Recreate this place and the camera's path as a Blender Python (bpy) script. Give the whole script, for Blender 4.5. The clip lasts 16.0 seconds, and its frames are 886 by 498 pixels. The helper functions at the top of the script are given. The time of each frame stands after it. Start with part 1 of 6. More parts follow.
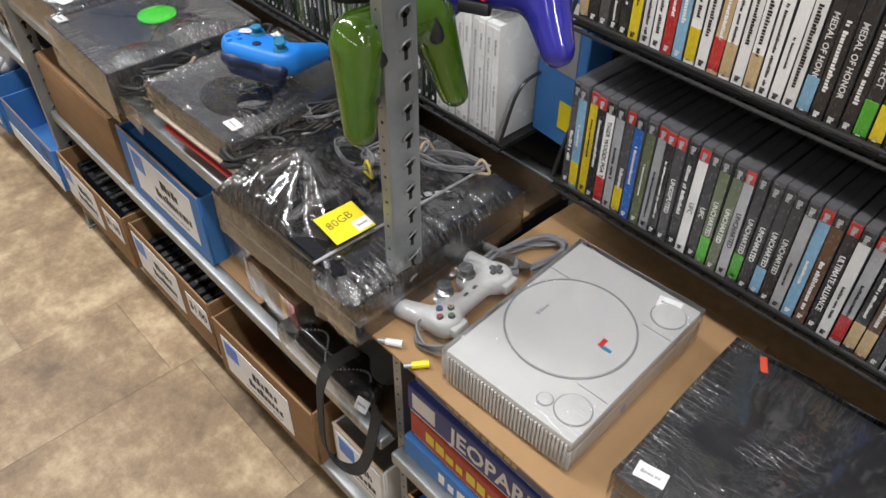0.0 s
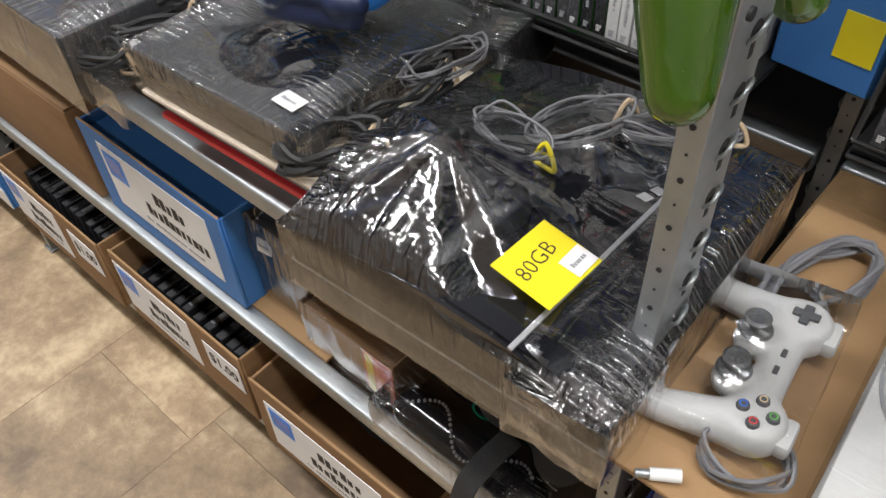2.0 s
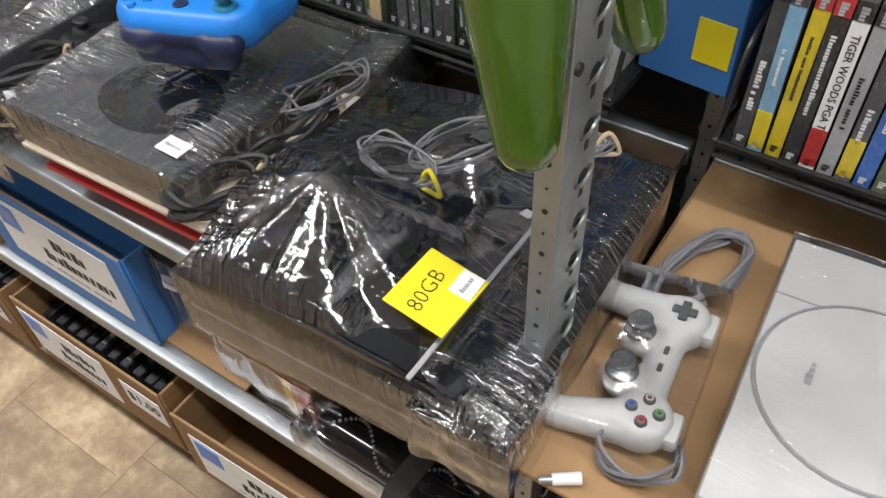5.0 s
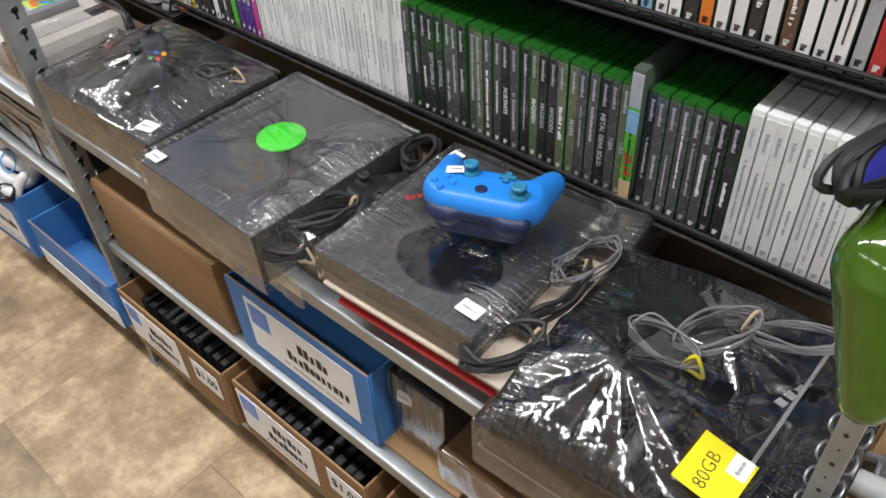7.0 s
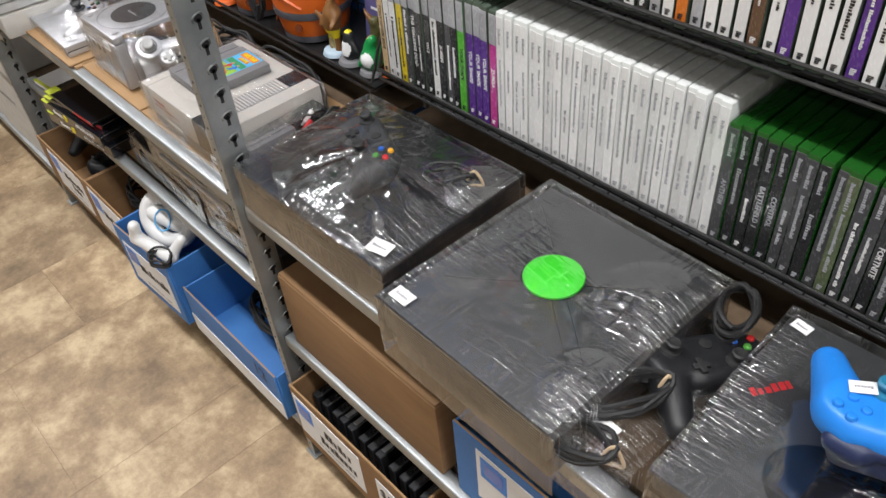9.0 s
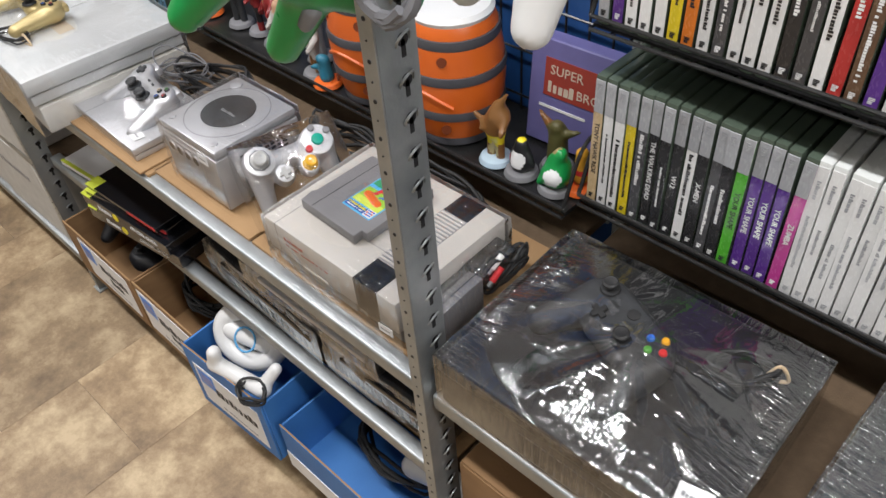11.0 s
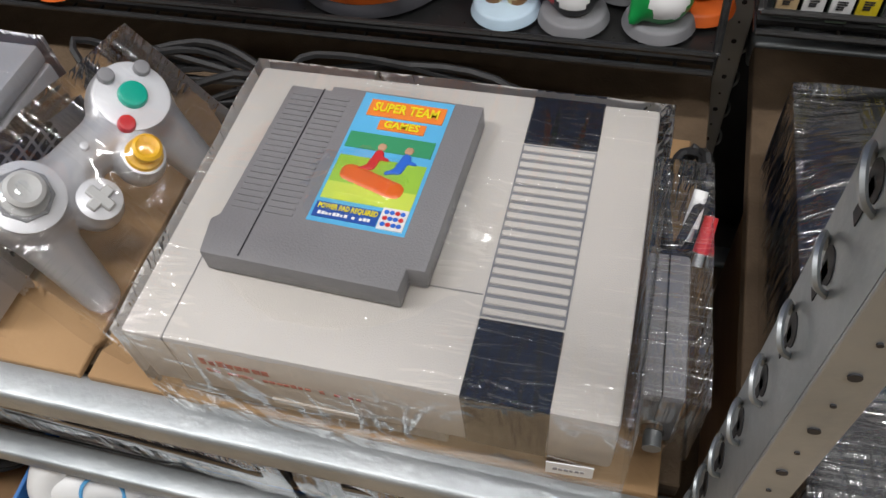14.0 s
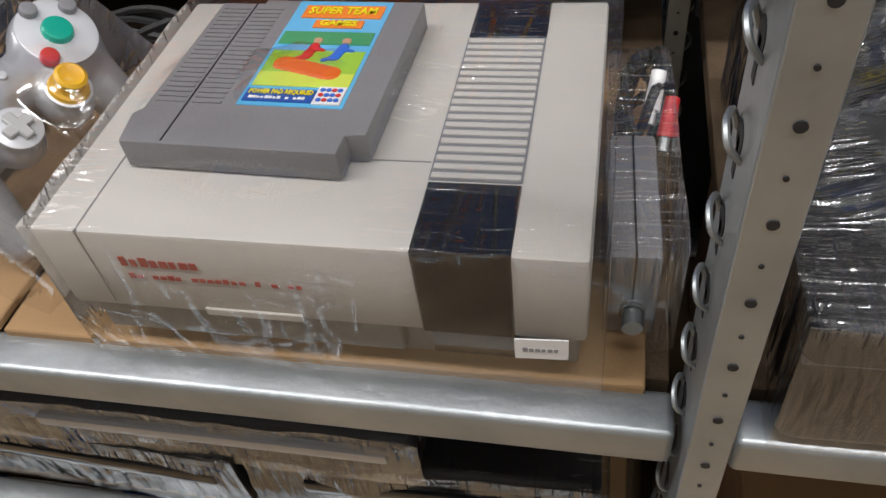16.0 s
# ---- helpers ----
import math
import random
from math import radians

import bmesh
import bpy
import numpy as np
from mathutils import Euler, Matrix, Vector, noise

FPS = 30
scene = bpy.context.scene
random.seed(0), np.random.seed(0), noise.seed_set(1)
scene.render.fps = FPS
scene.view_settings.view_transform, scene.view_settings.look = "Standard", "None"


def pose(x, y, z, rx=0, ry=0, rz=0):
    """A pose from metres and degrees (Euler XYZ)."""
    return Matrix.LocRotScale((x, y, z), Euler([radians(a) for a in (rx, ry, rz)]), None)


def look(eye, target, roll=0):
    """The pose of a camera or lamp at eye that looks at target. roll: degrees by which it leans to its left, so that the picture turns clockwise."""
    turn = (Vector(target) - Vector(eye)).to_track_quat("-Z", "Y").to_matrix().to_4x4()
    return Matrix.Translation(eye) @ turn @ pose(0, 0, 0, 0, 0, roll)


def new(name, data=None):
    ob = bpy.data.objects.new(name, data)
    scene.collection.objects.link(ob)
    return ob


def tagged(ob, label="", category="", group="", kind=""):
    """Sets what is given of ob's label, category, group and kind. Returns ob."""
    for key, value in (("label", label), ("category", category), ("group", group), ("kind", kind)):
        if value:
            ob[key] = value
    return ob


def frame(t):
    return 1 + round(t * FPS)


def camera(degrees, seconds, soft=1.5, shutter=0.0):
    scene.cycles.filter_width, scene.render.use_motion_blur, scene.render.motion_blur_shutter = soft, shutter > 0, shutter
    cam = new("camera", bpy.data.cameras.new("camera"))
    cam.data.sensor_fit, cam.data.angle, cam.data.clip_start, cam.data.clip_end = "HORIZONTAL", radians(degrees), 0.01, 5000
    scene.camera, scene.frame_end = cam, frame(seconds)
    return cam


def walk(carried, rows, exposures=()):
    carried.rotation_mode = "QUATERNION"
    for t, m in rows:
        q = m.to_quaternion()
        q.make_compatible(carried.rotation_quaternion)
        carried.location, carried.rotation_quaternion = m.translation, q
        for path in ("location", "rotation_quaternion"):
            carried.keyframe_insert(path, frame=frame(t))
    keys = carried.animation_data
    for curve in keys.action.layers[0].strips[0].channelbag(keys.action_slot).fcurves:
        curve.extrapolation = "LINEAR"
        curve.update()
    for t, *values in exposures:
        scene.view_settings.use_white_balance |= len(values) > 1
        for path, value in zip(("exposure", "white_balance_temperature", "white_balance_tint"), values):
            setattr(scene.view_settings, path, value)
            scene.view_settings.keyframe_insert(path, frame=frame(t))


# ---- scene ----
cam = camera(59.1, 16.0)
PATH = [
    (0, (0.656, -0.403, 1.473), (-0.429, 0.596, 0.122), 0.2),
    (0.5, (0.576, -0.450, 1.473), (-0.497, 0.608, 0.157), -0.3),
    (1, (0.449, -0.492, 1.448), (-0.548, 0.620, 0.117), -1.4),
    (1.5, (0.319, -0.423, 1.364), (-0.640, 0.639, -0.034), -3.2),
    (2, (0.202, -0.294, 1.214), (-0.763, 0.713, -0.220), -3.0),
    (2.5, (0.141, -0.219, 1.103), (-0.809, 0.776, -0.349), -2.2),
    (3, (0.129, -0.166, 1.049), (-0.792, 0.818, -0.429), -2.3),
    (5.5, (0.246, -0.362, 1.361), (-0.557, 0.774, -0.077), -2.9),
    (6, (0.260, -0.499, 1.455), (-0.583, 0.686, 0.082), -1.3),
    (6.5, (0.189, -0.506, 1.463), (-0.752, 0.644, 0.124), -2.4),
    (7, (0.088, -0.395, 1.426), (-0.947, 0.670, 0.087), -3.8),
    (7.5, (-0.026, -0.370, 1.431), (-1.085, 0.655, 0.079), -3.5),
    (8, (-0.141, -0.417, 1.446), (-1.279, 0.570, 0.131), -4.7),
    (10.5, (-0.671, -0.278, 1.441), (-1.805, 0.599, 0.047), -7.1),
    (11, (-0.845, -0.352, 1.464), (-1.903, 0.641, 0.087), -5.1),
    (11.5, (-0.991, -0.449, 1.434), (-1.958, 0.703, 0.115), -2.4),
    (12, (-1.111, -0.396, 1.370), (-2.100, 0.734, 0.049), -4.4),
    (12.5, (-1.242, -0.313, 1.312), (-2.185, 0.799, -0.057), -6.1),
    (13, (-1.317, -0.292, 1.270), (-2.149, 0.828, -0.162), -9.0),
    (13.5, (-1.355, -0.229, 1.218), (-1.963, 0.903, -0.315), -9.7),
    (14, (-1.361, -0.118, 1.122), (-1.774, 0.982, -0.497), -8.0),
    (14.5, (-1.362, -0.108, 1.102), (-1.727, 0.991, -0.529), -6.9),
    (15, (-1.349, -0.138, 1.084), (-1.755, 0.980, -0.525), -7.7),
    (15.5, (-1.349, -0.174, 1.091), (-1.756, 1.006, -0.472), -7.7),
    (16, (-1.341, -0.183, 1.017), (-1.734, 1.152, -0.419), -8.5),
]
walk(cam, [(t, look(eye, target, roll)) for t, eye, target, roll in PATH],
     [(0, 0.03), (3, 0.10), (7.5, 0.12), (10.5, 0.05), (12, -0.03), (14, -0.20), (16, -0.20)])

# ---- light ----
world = bpy.data.worlds.new("shop_ambient")
world.use_nodes = True
world.node_tree.nodes["Background"].inputs[0].default_value = (1.0, 1.0, 1.0, 1)
world.node_tree.nodes["Background"].inputs[1].default_value = 0.03
scene.world = world
scene.view_settings.exposure = 0.0
CEIL = 3.0
LAMP_SPOTS = [(x, y) for y in (-0.40, -2.3) for x in (-4.2, -2.6, -1.0, 0.6, 2.2)]
for lx, ly in LAMP_SPOTS:
    lamp = bpy.data.lights.new("fluorescent_tube_light", "AREA")
    lamp.shape, lamp.size, lamp.size_y = "RECTANGLE", 1.18, 0.16
    lamp.energy = 34 if ly > -1 else 7
    lamp.color = (0.97, 0.965, 0.98)
    new("fluorescent_tube_light", lamp).matrix_world = pose(lx, ly, CEIL - 0.075)

# ---- materials ----
MATS = {}


def material(name, colour, rough=0.5, metal=0.0, colour2=None, scale=30.0, bump=0.0, bump_scale=None, coat=0.0, vary=0.0,
             stretch=(1, 1, 1), trans=0.0, detail=6.0, contrast=0.5, spec=0.5):
    """Principled surface with two scales of colour variation and fine relief."""
    if name in MATS:
        return MATS[name]
    m = bpy.data.materials.new(name)
    m.use_nodes = True
    nt = m.node_tree
    b = nt.nodes["Principled BSDF"]
    b.inputs["Roughness"].default_value = rough
    b.inputs["Metallic"].default_value = metal
    b.inputs["Coat Weight"].default_value = coat
    b.inputs["Transmission Weight"].default_value = trans
    b.inputs["Specular IOR Level"].default_value = spec
    tc = nt.nodes.new("ShaderNodeTexCoord")
    mp = nt.nodes.new("ShaderNodeMapping")
    mp.inputs["Scale"].default_value = stretch
    nt.links.new(tc.outputs["Object"], mp.inputs[0])
    c2 = colour2 or tuple(c * 0.82 for c in colour)
    n1 = nt.nodes.new("ShaderNodeTexNoise")
    n1.inputs["Scale"].default_value, n1.inputs["Detail"].default_value = scale, detail
    nt.links.new(mp.outputs[0], n1.inputs["Vector"])
    r1 = nt.nodes.new("ShaderNodeValToRGB")
    r1.color_ramp.elements[0].position = 0.5 - contrast / 2
    r1.color_ramp.elements[1].position = 0.5 + contrast / 2
    r1.color_ramp.elements[0].color = (*c2, 1)
    r1.color_ramp.elements[1].color = (*colour, 1)
    nt.links.new(n1.outputs[0], r1.inputs[0])
    out = r1.outputs[0]
    if vary:
        oi = nt.nodes.new("ShaderNodeObjectInfo")
        hs = nt.nodes.new("ShaderNodeHueSaturation")
        mr = nt.nodes.new("ShaderNodeMapRange")
        mr.inputs[3].default_value, mr.inputs[4].default_value = 1 - vary, 1 + vary
        nt.links.new(oi.outputs["Random"], mr.inputs[0])
        nt.links.new(mr.outputs[0], hs.inputs["Value"])
        nt.links.new(out, hs.inputs["Color"])
        out = hs.outputs[0]
    nt.links.new(out, b.inputs["Base Color"])
    n2 = nt.nodes.new("ShaderNodeTexNoise")
    n2.inputs["Scale"].default_value, n2.inputs["Detail"].default_value = bump_scale or scale * 6, 4
    nt.links.new(mp.outputs[0], n2.inputs["Vector"])
    rr = nt.nodes.new("ShaderNodeMapRange")
    rr.inputs[3].default_value, rr.inputs[4].default_value = max(0.02, rough - 0.08), min(1, rough + 0.1)
    nt.links.new(n2.outputs[0], rr.inputs[0])
    nt.links.new(rr.outputs[0], b.inputs["Roughness"])
    if bump:
        bp = nt.nodes.new("ShaderNodeBump")
        bp.inputs["Strength"].default_value = bump
        bp.inputs["Distance"].default_value = 0.002
        nt.links.new(n2.outputs[0], bp.inputs["Height"])
        nt.links.new(bp.outputs[0], b.inputs["Normal"])
    MATS[name] = m
    return m


def film_material(name, haze=0.10, scale=15.0, strength=1.0, tint=(0.97, 0.97, 0.97), fine=120.0, pleat=0.0019):
    """Clear shrink wrap: lets light through and shines along its pleats and creases."""
    m = bpy.data.materials.new(name)
    m.use_nodes = True
    nt = m.node_tree
    nt.nodes.remove(nt.nodes["Principled BSDF"])
    out = nt.nodes["Material Output"]
    tc = nt.nodes.new("ShaderNodeTexCoord")
    last = None

    def crease(attribute, stretch, turn, size, width, height, wander):
        """Thin raised lines where the noise passes its middle, strong only where the film is slack."""
        nonlocal last
        mp = nt.nodes.new("ShaderNodeMapping")
        mp.inputs["Scale"].default_value, mp.inputs["Rotation"].default_value = stretch, turn
        nt.links.new(tc.outputs["Object"], mp.inputs[0])
        n = nt.nodes.new("ShaderNodeTexNoise")
        n.inputs["Scale"].default_value, n.inputs["Detail"].default_value, n.inputs["Distortion"].default_value = size, 2, wander
        nt.links.new(mp.outputs[0], n.inputs["Vector"])
        away = nt.nodes.new("ShaderNodeMath")
        away.operation = "SUBTRACT"
        away.inputs[1].default_value = 0.5
        nt.links.new(n.outputs[0], away.inputs[0])
        side = nt.nodes.new("ShaderNodeMath")
        side.operation = "ABSOLUTE"
        nt.links.new(away.outputs[0], side.inputs[0])
        rise = nt.nodes.new("ShaderNodeMapRange")
        rise.interpolation_type = "SMOOTHSTEP"
        rise.inputs[2].default_value, rise.inputs[3].default_value, rise.inputs[4].default_value = width, 1.0, 0.0
        nt.links.new(side.outputs[0], rise.inputs[0])
        held = nt.nodes.new("ShaderNodeMath")
        held.operation = "MULTIPLY"
        slack = nt.nodes.new("ShaderNodeAttribute")
        slack.attribute_name = attribute
        nt.links.new(rise.outputs[0], held.inputs[0])
        nt.links.new(slack.outputs["Fac"], held.inputs[1])
        bp = nt.nodes.new("ShaderNodeBump")
        bp.inputs["Strength"].default_value, bp.inputs["Distance"].default_value = strength, height
        nt.links.new(held.outputs[0], bp.inputs["Height"])
        if last:
            nt.links.new(last, bp.inputs["Normal"])
        last = bp.outputs[0]

    crease("slack", (1.0, 0.22, 0.5), (0, 0, 0.5), scale, 0.10, 0.0040, 1.2)
    crease("slack", (0.2, 1.0, 0.4), (0.3, 0.2, -0.35), scale * 2.2, 0.10, 0.0012, 1.6)
    crease("pleat_x", (0.10, 1.0, 0.10), (0, 0, 0.08), fine, 0.18, pleat, 0.3)
    crease("pleat_y", (1.0, 0.10, 0.10), (0, 0, -0.1), fine, 0.18, pleat, 0.3)
    tr = nt.nodes.new("ShaderNodeBsdfTransparent")
    tr.inputs[0].default_value = (*tint, 1)
    gl = nt.nodes.new("ShaderNodeBsdfGlossy")
    gl.inputs["Roughness"].default_value = 0.09
    nt.links.new(last, gl.inputs["Normal"])
    fr = nt.nodes.new("ShaderNodeFresnel")
    fr.inputs[0].default_value = 1.5
    ma = nt.nodes.new("ShaderNodeMath")
    ma.operation, ma.use_clamp = "MULTIPLY_ADD", True
    ma.inputs[1].default_value, ma.inputs[2].default_value = 1.7, haze
    nt.links.new(fr.outputs[0], ma.inputs[0])
    mx = nt.nodes.new("ShaderNodeMixShader")
    nt.links.new(ma.outputs[0], mx.inputs[0])
    nt.links.new(tr.outputs[0], mx.inputs[1])
    nt.links.new(gl.outputs[0], mx.inputs[2])
    nt.links.new(mx.outputs[0], out.inputs[0])
    return m


FILM = film_material("shrink_wrap")
FILM_TIGHT = film_material("tight_shrink_wrap", 0.03, 22.0, 0.9, pleat=0.0007)
GALV = material("galvanised_steel", (0.45, 0.47, 0.475), 0.42, 0.8, (0.30, 0.325, 0.335), 16, 0.2, 150)
BOARD = material("particle_board", (0.31, 0.19, 0.09), 0.75, 0, (0.22, 0.13, 0.058), 60, 0.3, 400)
# same board, with the shade under the racks put into its colour
BOARD_SHADED = material("shaded_particle_board", (0.13, 0.085, 0.048), 0.75, 0, (0.085, 0.055, 0.03), 60, 0.3, 400)
KRAFT = material("kraft_cardboard", (0.36, 0.22, 0.105), 0.8, 0, (0.28, 0.165, 0.075), 12, 0.2, 300, stretch=(1, 1, 6))
KRAFT_DARK = material("brown_corrugated_board", (0.27, 0.155, 0.07), 0.75, 0, (0.21, 0.115, 0.05), 10, 0.2, 260, stretch=(1, 1, 5))
BLUE_CARD = material("blue_printed_card", (0.05, 0.20, 0.52), 0.55, 0, (0.035, 0.15, 0.42), 9, 0.1, 200)
PAPER = material("white_paper", (0.80, 0.80, 0.80), 0.7, 0, (0.72, 0.72, 0.72), 20)
CREAM = material("cream_paper", (0.60, 0.52, 0.42), 0.75, 0, (0.50, 0.42, 0.33), 18)
INK = material("black_ink", (0.012, 0.012, 0.014), 0.6)
INK_GREY = material("grey_ink", (0.30, 0.30, 0.32), 0.6)
BLACK = material("black_plastic", (0.014, 0.015, 0.017), 0.42, 0, (0.009, 0.009, 0.011), 40, 0.25, 900)
GLOSS_BLACK = material("glossy_black_plastic", (0.010, 0.011, 0.014), 0.12, 0, (0.007, 0.007, 0.009), 20, 0, coat=0.6)
MATT_DARK = material("dark_grey_plastic", (0.035, 0.037, 0.04), 0.5, 0, (0.025, 0.026, 0.028), 50, 0.3, 800)
RUBBER = material("black_rubber", (0.012, 0.012, 0.013), 0.6, 0, (0.02, 0.02, 0.02), 60)
GREY_PS = material("warm_light_grey_plastic", (0.47, 0.47, 0.46), 0.45, 0, (0.43, 0.43, 0.42), 30, 0.15, 900)
GREY_DK = material("mid_grey_plastic", (0.22, 0.22, 0.23), 0.5, 0, (0.18, 0.18, 0.19), 30, 0.15, 900)
NES_LIGHT = material("aged_off_white_plastic", (0.53, 0.50, 0.46), 0.48, 0, (0.48, 0.45, 0.41), 10, 0.2, 900)
NES_DARK = material("aged_grey_plastic", (0.24, 0.23, 0.22), 0.5, 0, (0.21, 0.20, 0.19), 12, 0.2, 900)
CART = material("cartridge_grey_plastic", (0.20, 0.195, 0.20), 0.5, 0, (0.17, 0.165, 0.17), 20, 0.25, 800)
SILVER = material("silver_painted_plastic", (0.55, 0.55, 0.56), 0.34, 0.55, (0.48, 0.48, 0.50), 25, 0.05, 900)
WHITE_PL = material("white_plastic", (0.74, 0.74, 0.73), 0.35, 0, (0.68, 0.68, 0.67), 12)
BLUE_PL = material("bright_blue_plastic", (0.015, 0.22, 0.72), 0.38, 0, (0.012, 0.19, 0.64), 30, 0.1, 900)
NAVY_PL = material("dark_navy_plastic", (0.01, 0.02, 0.07), 0.45)
TEAL_PL = material("teal_rubber", (0.015, 0.19, 0.34), 0.5)
GOLD_PL = material("gold_plastic", (0.50, 0.40, 0.19), 0.38, 0.4, (0.42, 0.33, 0.15), 20)
GREEN_TINT = material("translucent_green_plastic", (0.075, 0.16, 0.010), 0.10, 0, (0.04, 0.10, 0.006), 14, trans=0.25, coat=0.7)
GREEN_SOLID = material("solid_green_plastic", (0.01, 0.30, 0.07), 0.3, 0, (0.01, 0.25, 0.055), 20)
PURPLE = material("translucent_violet_plastic", (0.035, 0.035, 0.40), 0.12, 0, (0.025, 0.025, 0.28), 14, trans=0.25, coat=0.6)
YELLOW = material("yellow_card", (0.80, 0.68, 0.015), 0.45, 0, (0.74, 0.60, 0.01), 10, coat=0.3)
RED = material("red_print", (0.55, 0.025, 0.03), 0.45)
ORANGE = material("orange_plastic", (0.68, 0.14, 0.015), 0.36, 0, (0.56, 0.10, 0.012), 9, 0.1, 60)
STRAP_GREY = material("dark_grey_band", (0.07, 0.07, 0.08), 0.5)
LIME = material("lime_print", (0.06, 0.60, 0.04), 0.4, 0, (0.05, 0.54, 0.03), 8)
CASE_GREEN = material("green_case_plastic", (0.015, 0.10, 0.012), 0.22, 0, (0.010, 0.07, 0.010), 8, coat=0.3)
CASE_CLEAR = material("smoky_case_plastic", (0.10, 0.10, 0.105), 0.16, 0, (0.07, 0.07, 0.075), 8, coat=0.4)
CASE_PALE = material("pale_smoky_case_plastic", (0.09, 0.12, 0.09), 0.2, 0, (0.06, 0.08, 0.06), 8, coat=0.3)
CASE_WHITE = material("white_case_plastic", (0.66, 0.67, 0.66), 0.25, 0, (0.6, 0.62, 0.6), 8)
RACK = material("black_wire_coating", (0.012, 0.012, 0.012), 0.3, 0, (0.02, 0.02, 0.02), 40)
BACKWALL = material("dark_back_panel", (0.028, 0.030, 0.036), 0.6, 0, (0.02, 0.021, 0.026), 8, 0.1)
BLUEWALL = material("blue_painted_panel", (0.02, 0.09, 0.28), 0.5, 0, (0.015, 0.07, 0.23), 6)
BROWNWALL = material("brown_wood_panel", (0.12, 0.06, 0.028), 0.5, 0, (0.075, 0.038, 0.018), 9, 0.15, 60, stretch=(0.4, 1, 6))
WALLPAINT = material("shop_wall_paint", (0.62, 0.60, 0.56), 0.8, 0, (0.56, 0.54, 0.50), 3, 0.1, 80)
CEILING_M = material("ceiling_tile_white", (0.84, 0.85, 0.86), 0.9, 0, (0.78, 0.79, 0.80), 40, 0.3, 200)
RUBBERBAND = material("tan_rubber_band", (0.62, 0.47, 0.30), 0.6)
CABLE_GREY = material("grey_cable", (0.17, 0.17, 0.18), 0.45)
BRONZE = material("bronze_brown_paint", (0.22, 0.10, 0.03), 0.4)
SKIN = material("tan_figure_paint", (0.48, 0.28, 0.17), 0.5)
COLOURS = {"white": (0.74, 0.74, 0.73), "black": (0.026, 0.026, 0.028), "charcoal": (0.075, 0.075, 0.08), "red": (0.5, 0.03, 0.03), "yellow": (0.75, 0.58, 0.02),
           "blue": (0.03, 0.14, 0.5), "lightblue": (0.25, 0.48, 0.68), "green": (0.08, 0.40, 0.03), "orange": (0.72, 0.19, 0.02),
           "purple": (0.10, 0.03, 0.26), "pink": (0.55, 0.05, 0.30), "tan": (0.55, 0.40, 0.22), "silver": (0.42, 0.43, 0.45), "olive": (0.12, 0.15, 0.08), "brown": (0.13, 0.07, 0.04)}
SLEEVE = {k: material("sleeve_" + k, v, 0.25, 0, tuple(c * 0.55 + 0.01 for c in v) if k not in ("white", "black") else None, 55, coat=0.4, vary=0.12, stretch=(1, 1, 0.35))
          for k, v in COLOURS.items()}


def floor_material():
    m = bpy.data.materials.new("stone_look_vinyl")
    m.use_nodes = True
    nt = m.node_tree
    b = nt.nodes["Principled BSDF"]
    tc = nt.nodes.new("ShaderNodeNewGeometry")
    oi = nt.nodes.new("ShaderNodeObjectInfo")
    off = nt.nodes.new("ShaderNodeVectorMath")
    off.operation = "MULTIPLY_ADD"
    comb = nt.nodes.new("ShaderNodeCombineXYZ")
    nt.links.new(oi.outputs["Random"], comb.inputs[0])
    nt.links.new(oi.outputs["Random"], comb.inputs[1])
    off.inputs[1].default_value = (9, 7, 0)
    nt.links.new(comb.outputs[0], off.inputs[0])
    nt.links.new(tc.outputs["Position"], off.inputs[2])
    big = nt.nodes.new("ShaderNodeTexNoise")
    big.inputs["Scale"].default_value, big.inputs["Detail"].default_value, big.inputs["Roughness"].default_value = 5.5, 12, 0.72
    nt.links.new(off.outputs[0], big.inputs["Vector"])
    ramp = nt.nodes.new("ShaderNodeValToRGB")
    e = ramp.color_ramp.elements
    e[0].position, e[0].color = 0.36, (0.165, 0.108, 0.060, 1)
    e[1].position, e[1].color = 0.64, (0.56, 0.43, 0.265, 1)
    mid = ramp.color_ramp.elements.new(0.50)
    mid.color = (0.32, 0.222, 0.125, 1)
    nt.links.new(big.outputs[0], ramp.inputs[0])
    hs = nt.nodes.new("ShaderNodeHueSaturation")
    mr = nt.nodes.new("ShaderNodeMapRange")
    mr.inputs[3].default_value, mr.inputs[4].default_value = 0.72, 1.12
    nt.links.new(oi.outputs["Random"], mr.inputs[0])
    nt.links.new(mr.outputs[0], hs.inputs["Value"])
    nt.links.new(ramp.outputs[0], hs.inputs["Color"])
    nt.links.new(hs.outputs[0], b.inputs["Base Color"])
    b.inputs["Roughness"].default_value = 0.5
    fine = nt.nodes.new("ShaderNodeTexNoise")
    fine.inputs["Scale"].default_value, fine.inputs["Detail"].default_value = 60, 5
    nt.links.new(tc.outputs["Position"], fine.inputs["Vector"])
    bp = nt.nodes.new("ShaderNodeBump")
    bp.inputs["Strength"].default_value, bp.inputs["Distance"].default_value = 0.25, 0.002
    nt.links.new(fine.outputs[0], bp.inputs["Height"])
    nt.links.new(bp.outputs[0], b.inputs["Normal"])
    return m


FLOOR_M = floor_material()

# ---- shape helpers ----


def as_mesh(name, bm, mat, smooth=True):
    me = bpy.data.meshes.new(name)
    bm.to_mesh(me)
    bm.free()
    if mat:
        me.materials.append(mat)
    if smooth and len(me.polygons):
        me.polygons.foreach_set("use_smooth", [True] * len(me.polygons))
        me.set_sharp_from_angle(angle=radians(38))
    return me


